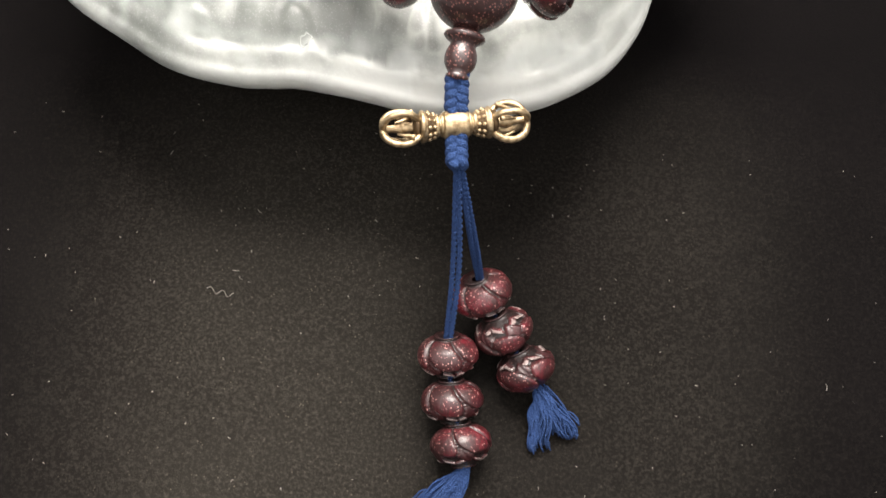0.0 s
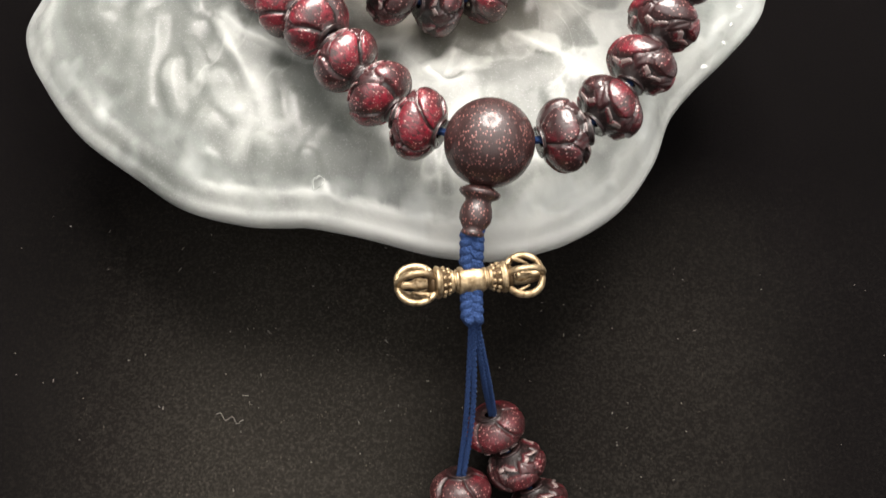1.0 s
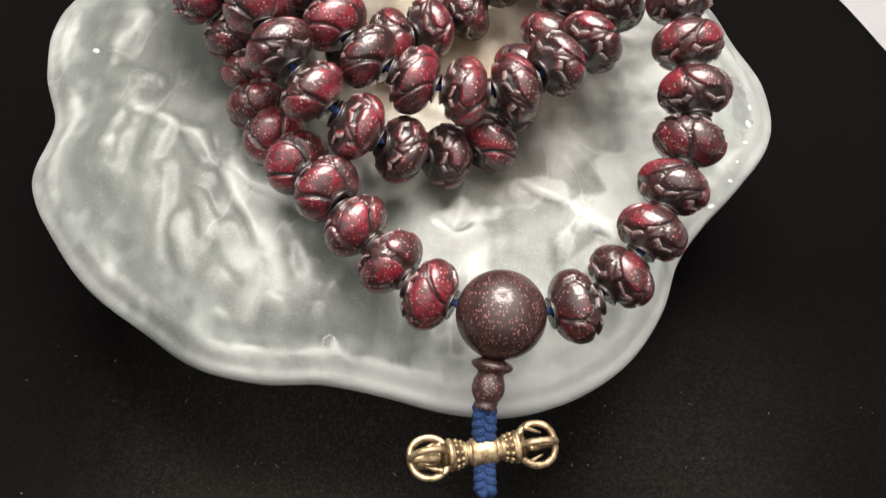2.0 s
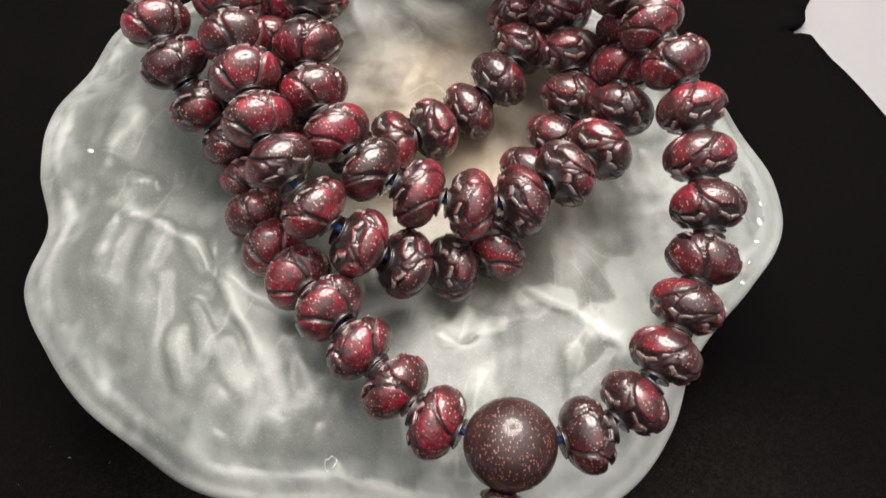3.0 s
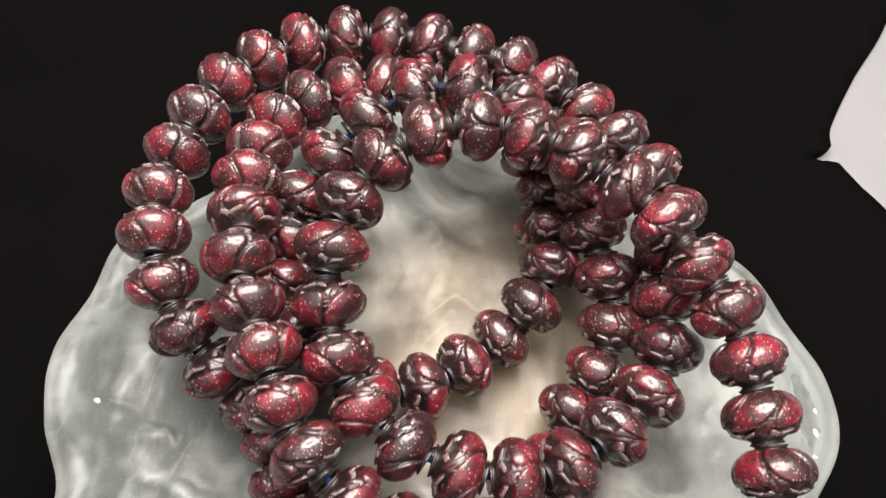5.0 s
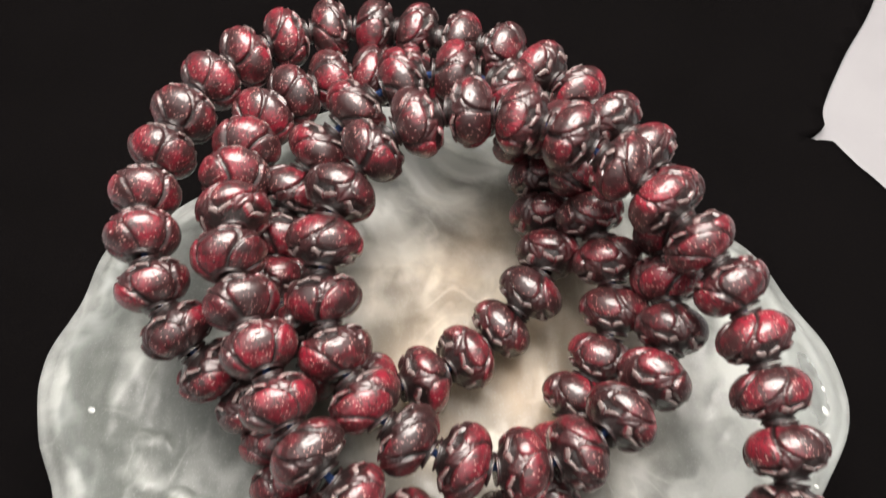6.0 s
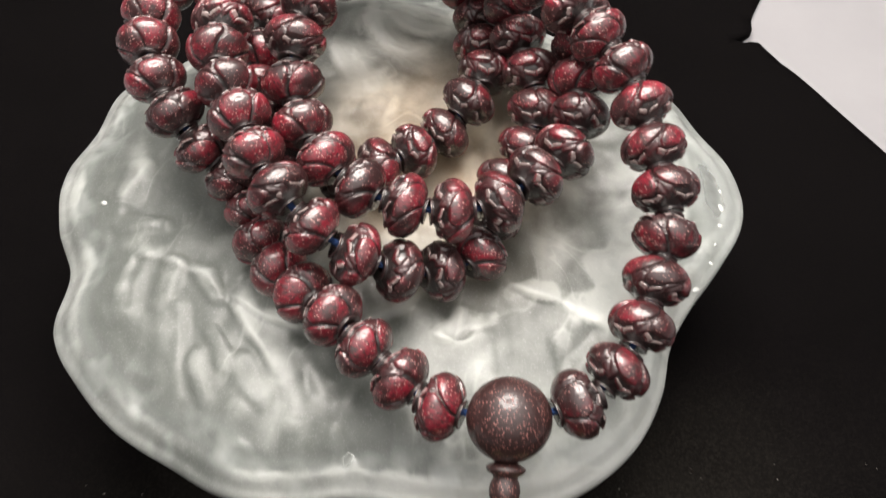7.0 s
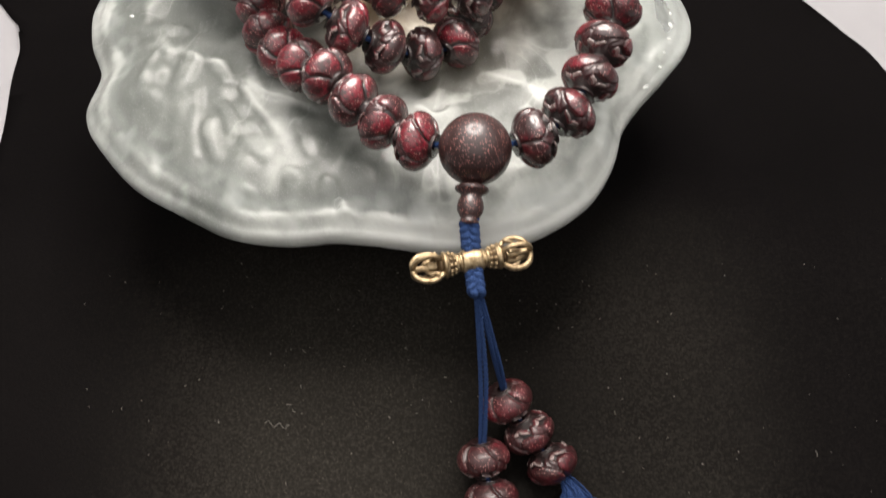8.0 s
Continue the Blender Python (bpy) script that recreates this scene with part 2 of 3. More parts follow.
def joined(pieces):
    verts, faces = [], []
    for v, f in pieces:
        o = len(verts)
        verts += v
        faces += [tuple(i + o for i in g) for g in f]
    return verts, faces


def aim(at, axis, spin=0.0):
    """A pose at a place, in metres, with its z along axis."""
    turn = Vector(axis).to_track_quat("Z", "Y").to_matrix().to_4x4()
    return Matrix.Translation(at) @ turn @ Matrix.Rotation(spin, 4, "Z")


# ---- table and cloth ----
def slab(name, outline, top, thickness, material):
    """A flat sheet with a thickness from an outline of (x, y) in centimetres."""
    bm = bmesh.new()
    ring = [bm.verts.new((x * CM, y * CM, top * CM)) for x, y in outline]
    face = bm.faces.new(ring)
    out = bmesh.ops.extrude_face_region(bm, geom=[face])
    for v in out["geom"]:
        if isinstance(v, bmesh.types.BMVert):
            v.co.z -= thickness * CM
    bmesh.ops.recalc_face_normals(bm, faces=bm.faces)
    me = bpy.data.meshes.new(name)
    bm.to_mesh(me)
    bm.free()
    me.materials.append(material)
    return me


table = tagged(new("table_top", slab("table_top", [(-90, -60), (90, -60), (90, 90), (-90, 90)], -0.12, 3.0, PAPER)),
               "plain pale grey smooth table top under the cloth", "table", kind="structure")

EDGE = [(0, -13.5, -40, 0), (1, -12.4, -10, 0), (2, -11.2, 9, 0), (3, -11.25, 13.4, 0), (4, -11.6, 16.0, 0), (5, -11.8, 17.8, 0),
        (6, -12.6, 18.9, 0), (7, -14.5, 21.5, 0), (8, -17, 27, 0), (9, -18, 60, 0), (10, 16, 60, 0), (11, 12.3, 30, 0),
        (12, 10.7, 26.4, 0), (13, 9.4, 24.4, 0), (14, 8.5, 22.8, 0), (14.5, 8.3, 22.1, 0), (14.7, 7.95, 21.85, 0), (14.85, 7.7, 21.8, 0), (15, 7.9, 21.7, 0), (15.3, 8.4, 21.5, 0), (16, 9.15, 20.7, 0), (17, 10.1, 19.1, 0),
        (18, 11.0, 17.6, 0), (19, 11.8, 16.0, 0), (20, 12.9, 11, 0), (21, 13.4, 0, 0), (22, 13.5, -40, 0)]
CREASES = ((-11.8, 17.8, -7.0, 18.9), (8.25, 21.75, 4.5, 21.3))


def cloth_height(x, y):
    """Slight waves, and a crease that runs in from each notch of the edge."""
    h = 0.05 * noise.noise(Vector((x * 0.16, y * 0.16, 3.0))) + 0.02 * noise.noise(Vector((x * 0.5, y * 0.5, 8.0)))
    for x0, y0, x1, y1 in CREASES:
        d = Vector((x1 - x0, y1 - y0))
        s = ((x - x0) * d.x + (y - y0) * d.y) / d.length_squared
        off = abs((x - x0) * d.y - (y - y0) * d.x) / d.length
        if -0.3 < s < 1:
            h += 0.28 * (1 - max(s, 0)) ** 2 * math.exp(-((off - 0.15) / 0.3) ** 2) - 0.10 * (1 - max(s, 0)) * math.exp(-(off / 0.12) ** 2)
    return h


def dust_and_fill(x, y):
    # Dust and fill light in one value; highest before the dish, none behind.
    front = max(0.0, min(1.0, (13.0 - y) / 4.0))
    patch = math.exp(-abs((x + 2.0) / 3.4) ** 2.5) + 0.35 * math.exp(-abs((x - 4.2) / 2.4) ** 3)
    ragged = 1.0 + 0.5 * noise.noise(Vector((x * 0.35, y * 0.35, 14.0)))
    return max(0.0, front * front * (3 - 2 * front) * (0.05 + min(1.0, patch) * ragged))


def build_cloth():
    outline = [catmull(EDGE, u / 8) for u in range(0, 22 * 8 + 1)]
    bm = bmesh.new()
    ring = [bm.verts.new((p.x, p.y, 0)) for p in outline]
    bm.faces.new(ring)
    for axis in (0, 1):
        lo, hi = ((-16, 16), (-6, 34))[axis]
        v = lo
        while v <= hi:
            co, no = [0, 0, 0], [0, 0, 0]
            co[axis], no[axis] = v, 1
            bmesh.ops.bisect_plane(bm, geom=bm.verts[:] + bm.edges[:] + bm.faces[:], plane_co=co, plane_no=no)
            v += 0.5
    for v in bm.verts:
        v.co.z = cloth_height(v.co.x, v.co.y) - 0.02
    out = bmesh.ops.extrude_face_region(bm, geom=bm.faces[:])
    low = [v for v in out["geom"] if isinstance(v, bmesh.types.BMVert)]
    for v in low:
        v.co.z = min(v.co.z - 0.1, -0.1)
    bmesh.ops.scale(bm, vec=(CM, CM, CM), verts=bm.verts)
    bmesh.ops.recalc_face_normals(bm, faces=bm.faces)
    me = bpy.data.meshes.new("black_cloth")
    bm.to_mesh(me)
    bm.free()
    me.polygons.foreach_set("use_smooth", [True] * len(me.polygons))
    me.materials.append(CLOTH)
    # Dustier, brushed-up nap before the dish, its colour also lifted against the dish's shadow.
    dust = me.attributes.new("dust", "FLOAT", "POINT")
    dust.data.foreach_set("value", [dust_and_fill(v.co.x / CM, v.co.y / CM) for v in me.vertices])
    return tagged(new("black_cloth", me), "black velvet cloth with lint lying flat on the pale table", "cloth")


build_cloth()


def build_lint():
    """Loose pale fibres and specks of dust on the cloth."""
    r = random.Random(11)
    spots = [(-3.0, 7.7, 0.10), (-0.8, 7.74, 0.08), (-3.1, 6.3, 0.10), (7.4, 5.3, 0.12), (-4.9, 8.8, 0.1), (2.5, 8.2, 0.07), (-3.2, 6.45, 0.12)]
    spots += [(r.uniform(-8, 10), r.uniform(2, 10), r.choice((0.015, 0.02, 0.02, 0.03, 0.03, 0.05))) for _ in range(170)]
    pieces = []
    for x, y, size in spots:
        a, bend = r.uniform(0, 6.3), r.gauss(0, 0.6)
        line = []
        for i in range(6):
            f = i / 5 - 0.5
            w = a + bend * f
            px, py = x + size * f * math.cos(w), y + size * f * math.sin(w)
            line.append(Vector((px, py, cloth_height(px, py) + 0.005 + 0.02 * r.random())) * CM)
        pieces.append(tube(line, r.uniform(0.003, 0.007) * CM, 5))
    # One longer wavy fibre.
    wavy = [Vector((-3.65 + 0.5 * i / 24, 6.05 - 0.10 * i / 24 + 0.05 * math.sin(i * 0.5 + 0.004 * i * i), 0.01)) for i in range(25)]
    pieces.append(tube([Vector((p.x, p.y, p.z + cloth_height(p.x, p.y))) * CM for p in wavy], 0.0045 * CM, 5))
    tagged(new("lint", mesh_from("lint", *joined(pieces), LINT)), "pale lint fibres and dust specks on the black cloth", "lint", kind="stuff")


build_lint()

# ---- glass dish on its stand ----
MIDDLE = (-1.0, 13.6)
# Distance of the rim from the middle, every 10 degrees from +x towards +y.
RIM = (6.5, 6.57, 6.34, 6.32, 6, 5.9, 5.95, 6.05, 6.2, 6.4, 6.7, 6.9, 6.75, 6.5, 6.6, 7.08, 6.88, 7, 6.75, 6.39, 6.76, 6.61, 6.43, 6.17, 6.06, 5.77, 5.43, 5.46, 5.72, 5.96, 6.03, 5.96, 5.72, 5.42, 5.54, 5.98)


def rim_radius(a):
    f = (a / (2 * math.pi) * len(RIM)) % len(RIM)
    i, s = int(f), f - int(f)
    p0, p1, p2, p3 = (RIM[(i + k) % len(RIM)] for k in (-1, 0, 1, 2))
    return p1 + 0.5 * s * (p2 - p0 + s * (2 * p0 - 5 * p1 + 4 * p2 - p3 + s * (3 * (p1 - p2) + p3 - p0)))


# Folds pressed into the glass: start, bend and end of each, and its height.
FOLDS = ((-6.4, 12.7, -5.3, 12.6, -4.2, 11.75, 0.8), (-4.2, 11.75, -3.2, 11.0, -2.3, 10.8, 1.0), (-2.3, 10.8, -1.2, 11.2, -0.4, 11.9, 0.7),
         (-0.4, 11.9, 0.5, 12.1, 0.69, 11.9, 0.7), (0.69, 11.90, 1.36, 11.49, 1.99, 11.23, 0.9), (1.99, 11.23, 2.54, 11.05, 2.50, 10.71, 0.9),
         (-6.6, 12.3, -6.5, 13.9, -5.9, 14.7, 0.6), (-1.91, 18.95, -1.77, 17.04, -0.66, 17.56, 1.5), (-1.24, 18.93, -0.36, 18.20, 0.1, 18.5, 1.4),
         (-1.50, 18.73, -0.95, 17.73, -0.09, 18.10, 1.4), (-2.13, 17.60, -2.09, 15.77, -1.48, 16.94, 1.4), (-2.60, 17.80, -2.39, 16.62, -1.91, 16.45, 1.2),
         (0.31, 11.27, 0.12, 10.34, -0.36, 10.77, 0.9), (1.9, 8.8, 1.7, 8.3, 1.4, 7.95, 0.6), (2.5, 9.05, 2.0, 8.7, 1.2, 8.1, 0.6),
         (-4.15, 11.54, -3.35, 10.86, -3.08, 9.99, 0.8), (-5.98, 11.45, -6.09, 13.46, -5.32, 13.26, 0.6))
# Rounded lobes between the folds and the rim: both ends and half width.
LOBES = ((-5.06, 11.33, -4.97, 9.77, 0.30), (-4.48, 10.55, -4.37, 9.77, 0.16), (-4.31, 10.98, -3.95, 10.28, 0.15), (-3.73, 10.33, -3.40, 9.80, 0.27),
         (-4.87, 9.61, -4.85, 9.48, 0.16), (-3.60, 9.00, -3.55, 8.96, 0.10), (-3.79, 9.44, -3.93, 9.00, 0.26), (-2.15, 9.05, -2.09, 9.00, 0.20),
         (-1.82, 8.69, -1.77, 8.66, 0.12), (-2.80, 9.25, -2.82, 8.74, 0.20), (-5.84, 12.39, -5.97, 11.50, 0.30), (-5.14, 12.24, -5.30, 11.51, 0.22),
         (-6.30, 13.28, -5.45, 13.19, 0.16), (-4.57, 12.02, -4.30, 11.61, 0.20), (-6.10, 14.48, -6.22, 13.96, 0.30), (-0.30, 10.83, 0.02, 11.12, 0.20))
# White patches in the glass: both ends and half width.
PATCHES = ((-0.32, 10.80, 0.02, 11.14, 0.20), (0.09, 10.99, 0.49, 11.09, 0.12), (0.88, 11.65, 1.53, 11.64, 0.15), (2.05, 11.30, 2.40, 11.40, 0.30),
           (1.70, 10.82, 1.65, 10.27, 0.12), (2.42, 12.20, 2.76, 11.43, 0.25), (0.4, 9.3, 0.5, 8.4, 0.3), (1.7, 8.9, 1.2, 8.2, 0.35))


def bend(f):
    u = np.linspace(0, 1, 13)[:, None]
    a, b, c = np.array(f[0:2]), np.array(f[2:4]), np.array(f[4:6])
    return (1 - u) ** 2 * a + 2 * u * (1 - u) * b + u ** 2 * c


CURVES = [bend(f) for f in FOLDS]
STARTS = np.concatenate([c[:-1] for c in CURVES] + [np.array([l[0:2] for l in LOBES])])
ENDS = np.concatenate([c[1:] for c in CURVES] + [np.array([l[2:4] for l in LOBES])])
STEPS = ENDS - STARTS
LENGTHS = (STEPS ** 2).sum(1)
HEIGHTS = np.concatenate([f[6] * np.sin(np.pi * (np.arange(12) + 0.5) / 12) ** 0.4 for f in FOLDS])
HALVES = np.array([l[4] for l in LOBES])
PRESSED = len(HEIGHTS)
PATCH_FROM = np.array([p[0:2] for p in PATCHES])
PATCH_WAY = np.array([p[2:4] for p in PATCHES]) - PATCH_FROM
PATCH_HALF = np.array([p[4] for p in PATCHES])


@functools.lru_cache(maxsize=None)
def dish_flow(x, y):
    """Lobes and folds of the cast glass at a place, broken by lumps."""
    w = Vector((x * 0.5, y * 0.5, 1.7))
    warp = Vector((noise.noise(w), noise.noise(w + Vector((5, 2, 0))), 0))
    p = np.array((x + 0.10 * noise.noise(Vector((x * 1.6, y * 1.6, 3))), y + 0.10 * noise.noise(Vector((x * 1.6, y * 1.6, 8)))))
    to = p - STARTS
    u = np.clip((to * STEPS).sum(1) / LENGTHS, 0, 1)
    d = np.hypot(*(to - STEPS * u[:, None]).T)
    side = (STEPS[:, 0] * to[:, 1] - STEPS[:, 1] * to[:, 0])[:PRESSED]
    df = d[:PRESSED]
    fold = float((HEIGHTS * np.where(side > 0, np.exp(-df / 0.38), np.exp(-(df / 0.085) ** 2))).max())
    e = np.clip(1.35 - d[PRESSED:] / HALVES, 0, 1) / 0.9
    e = np.clip(e, 0, 1)
    lobe = float((e * e * (3 - 2 * e)).max())
    lump = noise.noise(Vector((x * 0.9, y * 0.9, 6.0)) + warp)
    small = noise.noise(Vector((x * 2.4, y * 2.0, 2.0)) + warp * 1.5)
    grain = noise.noise(Vector((x * 5.0, y * 4.0, 4.0)) + warp * 2.0)
    billow = abs(noise.noise(Vector((x * 1.1, y * 0.9, 9.0)) + warp * 1.4))
    return 0.7 * lobe + 1.1 * fold + 0.45 * lump + 0.22 * small + 0.06 * grain + 0.7 * billow - 0.5, fold


def dish_place(x, y):
    a = math.atan2(y - MIDDLE[1], x - MIDDLE[0])
    return min(math.hypot(x - MIDDLE[0], y - MIDDLE[1]) / rim_radius(a), 1.0)


def dish_top(x, y):
    s = dish_place(x, y)
    h = 4.22 - 0.22 * s * s - 0.60 * max(0, (s - 0.74) / 0.26) ** 2
    flow = dish_flow(x, y)[0]
    calm = min(1.0, 0.35 + (1 - s) * 8)
    wave = 0.020 * noise.noise(Vector((x * 0.9, y * 0.9, 5.0))) + 0.008 * noise.noise(Vector((x * 3, y * 3, 9.0)))
    full = max(0.0, 0.55 + 0.9 * noise.noise(Vector((x * 0.7, y * 0.7, 31.0))))
    lip = full * (0.07 * math.exp(-((s - 0.945 + wave) / 0.018) ** 2) - 0.02 * math.exp(-((s - 0.90 + wave) / 0.02) ** 2)) + 0.045 * math.exp(-((s - 0.988) / 0.010) ** 2)
    return h + lip + calm * 0.105 * flow


def dish_cloud(x, y):
    s = dish_place(x, y)
    flow, fold = dish_flow(x, y)
    ragged = 0.025 * noise.noise(Vector((x * 1.3, y * 1.3, 2.0))) + 0.014 * noise.noise(Vector((x * 5, y * 5, 7.0)))
    rim = max(0.0, min(1.0, (s - 0.915 + ragged) / 0.02))
    c = 0.46 + 0.36 * flow + 0.36 * fold + 0.5 * max(0.0, fold - 0.6)
    # Greyer glass towards one side and along the rim.
    c -= 0.26 * math.exp(-(math.hypot((x + 5.8) / 2.2, (y - 13.2) / 2.4)) ** 2)
    c -= 0.22 * math.exp(-((s - 0.86) / 0.05) ** 2)
    # Whiter at the front, offsetting the shadow the beads throw there.
    c += 0.26 * math.exp(-(math.hypot((x - 1.7) / 2.2, (y - 8.7) / 1.4)) ** 2)
    # Clear grey pools in front of the inner loop and among the streaks at the back.
    c -= 0.42 * math.exp(-(math.hypot((x - 1.1) / 1.7, (y - 11.3) / 1.4)) ** 2)
    c -= 0.55 * math.exp(-(math.hypot((x + 0.9) / 1.7, (y - 17.6) / 1.4)) ** 2)
    c -= 0.15 * math.exp(-(math.hypot((x + 2.0) / 3.0, (y - 10.6) / 1.8)) ** 2)
    # Paler between the right-hand loops, to lift the shade of the beads.
    c += 0.40 * math.exp(-(math.hypot((x - 3.1) / 1.1, (y - 13.2) / 1.8)) ** 2)
    c -= 0.22 * max(0.0, min(1.0, (-2.0 - x) / 1.5))
    c += 1.0 * fold * max(0.0, min(1.0, y - 15.5))
    sheet = noise.noise(Vector((x * 1.5, y * 1.2, 21.0)) + 0.5 * Vector((noise.noise(Vector((x, y, 1))), noise.noise(Vector((x, y, 6))), 0)))
    c += 0.30 * max(0.0, min(1.0, (sheet + 0.06) / 0.42)) - 0.13
    ragged_at = np.array((x + 0.09 * noise.noise(Vector((x * 3, y * 3, 1.0))), y + 0.09 * noise.noise(Vector((x * 3, y * 3, 5.0)))))
    to = ragged_at - PATCH_FROM
    u = np.clip((to * PATCH_WAY).sum(1) / (PATCH_WAY ** 2).sum(1), 0, 1)
    off = np.hypot(*(to - PATCH_WAY * u[:, None]).T) / PATCH_HALF
    c += 0.45 * float(np.clip((1.15 - off) / 0.3, 0, 1).max())
    patchy = noise.noise(Vector((x * 0.8, y * 0.8, 12.0)))
    # The front rim is whitened against the same shadow.
    front = max(0.0, min(1.0, (10.5 - y) / 2.0)) * max(0.0, min(1.0, (x + 2.4) / 2.0))
    c += rim * (0.36 + 0.6 * (1 - 0.3 * front) * patchy + 0.8 * front - c)
    # A white ragged ridge along the inner side of the rolled rim.
    c += 0.40 * math.exp(-((s - 0.925 + ragged) / 0.014) ** 2) * max(0.0, min(1.0, 0.6 + 1.6 * patchy)) + 0.25 * max(0.0, (s - 0.985) / 0.015)
    # Thick white glass along the front edge, whiter still to offset bead shadow.
    c += 0.45 * math.exp(-(math.hypot((x - 1.0) / 2.6, (y - 7.9) / 0.9)) ** 2)
    return max(0.0, min(1.3, c))


def dish_clear(x, y):
    """Clearer glass just inside the rim and at the pointed corner."""
    s = dish_place(x, y)
    wave = 0.012 * noise.noise(Vector((x * 0.6, y * 0.6, 5.0)))
    c = 0.15 * math.exp(-((s - 0.905 + wave) / 0.022) ** 2)
    streak = noise.noise(Vector((x * 1.4, y * 1.4, 15.0))) + 0.5 * noise.noise(Vector((x * 3.5, y * 3.5, 5.0)))
    c += 0.45 * max(0.0, min(1.0, (streak - 0.05) / 0.35)) * math.exp(-((s - 0.92) / 0.06) ** 2)
    c += 0.8 * math.exp(-(math.hypot((x - 4.95) / 0.55, (y - 13.9) / 1.3)) ** 2)
    return min(1.0, c)


def dish_amber(x, y):
    """A warm tint in the glass over its middle."""
    d = math.hypot((x + 0.5) / 2.25, (y - 14.7) / 2.6)
    return 1.0 * math.exp(-d ** 3) * (0.85 + 0.5 * noise.noise(Vector((x * 0.9, y * 0.9, 4.0))))


def build_dish():
    dish = thing("glass_dish", "frosted cast glass leaf dish with wavy rim and amber-tinted middle", "dish", (MIDDLE[0] * CM, MIDDLE[1] * CM, 2.7 * CM))
    seg, rows = 360, 130
    verts, faces = [], []
    for i in range(rows + 1):
        s = i / rows
        for k in range(seg):
            a = 2 * math.pi * k / seg
            r = rim_radius(a) * s * 0.985
            x, y = MIDDLE[0] + r * math.cos(a), MIDDLE[1] + r * math.sin(a)
            verts.append((x - MIDDLE[0], y - MIDDLE[1], dish_top(x, y)))
    # The rolled edge, then the underside back to the middle.
    for ds, z in ((0.996, -0.08), (1.0, -0.21), (0.998, -0.34), (0.988, -0.44), (0.96, -0.50)):
        for k in range(seg):
            a = 2 * math.pi * k / seg
            r = rim_radius(a)
            x, y = r * math.cos(a) * ds, r * math.sin(a) * ds
            top = dish_top(MIDDLE[0] + x * 0.985 / ds, MIDDLE[1] + y * 0.985 / ds)
            verts.append((x, y, top + z + 0.04))
    for i in range(1, 41):
        s = 0.96 * (1 - i / 40)
        for k in range(seg):
            a = 2 * math.pi * k / seg
            r = rim_radius(a) * s
            x, y = r * math.cos(a), r * math.sin(a)
            flow = dish_flow(MIDDLE[0] + x * 1.05 + 3, MIDDLE[1] + y)[0]
            verts.append((x, y, 3.60 - 0.54 * (s / 0.96) ** 3 + 0.05 * flow * min(1, i / 5) * (1 if s > 0.45 else 0)))
    total = len(verts) // seg
    for i in range(total - 1):
        for k in range(seg):
            l = (k + 1) % seg
            faces.append((i * seg + k, (i + 1) * seg + k, (i + 1) * seg + l, i * seg + l))
    cloud = [dish_cloud(x + MIDDLE[0], y + MIDDLE[1]) for x, y, z in verts]
    me = mesh_from("dish_body", [(x * CM, y * CM, (z - 2.7) * CM) for x, y, z in verts], faces, GLASS, True, ("cloud", cloud))
    amber = me.attributes.new("amber", "FLOAT", "POINT")
    amber.data.foreach_set("value", [max(0.0, dish_amber(x + MIDDLE[0], y + MIDDLE[1])) for x, y, z in verts])
    clear = me.attributes.new("clear", "FLOAT", "POINT")
    clear.data.foreach_set("value", [dish_clear(x + MIDDLE[0], y + MIDDLE[1]) for x, y, z in verts])
    bm = bmesh.new()
    bm.from_mesh(me)
    bmesh.ops.remove_doubles(bm, verts=bm.verts, dist=1e-6)
    bmesh.ops.recalc_face_normals(bm, faces=bm.faces)
    bm.to_mesh(me)
    bm.free()
    part("dish_body", me, dish)
    return dish


dish = build_dish()


def glass_bubble(x, y, size):
    """A small burst bubble, left as a raised ring on the glass."""
    z = dish_top(x, y)
    ring = []
    for i in range(25):
        a = 2 * math.pi * i / 24
        r = size * (1 + 0.25 * math.sin(2 * a + 0.6) + 0.1 * math.sin(5 * a))
        ring.append(Vector((x + r * 0.75 * math.cos(a) - MIDDLE[0], y + r * math.sin(a) - MIDDLE[1], dish_top(x + r * 0.75 * math.cos(a), y + r * math.sin(a)) - 2.7)) * CM)
    me = mesh_from("bubble", *tube(ring, 0.009 * CM, 8), BUBBLE)
    part("bubble", me, dish, "burst bubble ring in the glass")


def glass_drop(x, y, size, turn):
    """A small glossy lump standing out of the glass."""
    me = lathe("glass_drop", [(0.0, size * 0.5), (size * 0.5, size * 0.42), (size * 0.85, size * 0.2), (size, -size * 0.3)], BUBBLE, 14)
    m = Matrix.Translation(Vector((x - MIDDLE[0], y - MIDDLE[1], dish_top(x, y) - 2.7)) * CM) @ Matrix.Rotation(turn, 4, "Z") @ Matrix.Diagonal((1.0, 1.7, 1.0, 1.0))
    part("glass_drop", me, dish, "glossy lump in the glass", m)


for x, y, size in ((-1.92, 8.78, 0.10),):
    glass_bubble(x, y, size)
for x, y, size, turn in ((5.0, 13.68, 0.055, 0.4), (4.92, 13.28, 0.04, 1.4), (4.27, 11.98, 0.055, 1.9), (5.06, 14.05, 0.035, 0.2), (4.75, 12.85, 0.03, 2.3), (4.62, 12.5, 0.04, 0.9), (-6.72, 13.8, 0.05, 1.2)):
    glass_drop(x, y, size, turn)
stand = tagged(new("dish_stand", lathe("dish_stand", [(0, 0.0), (3.1, 0.0), (3.2, 0.1), (3.1, 0.3), (1.6, 0.6), (1.4, 1.8), (3.0, 3.05), (3.5, 3.32), (3.5, 3.5), (0, 3.54)], STAND, 48)),
               "turned beige wooden stand seen through the glass dish", "stand")
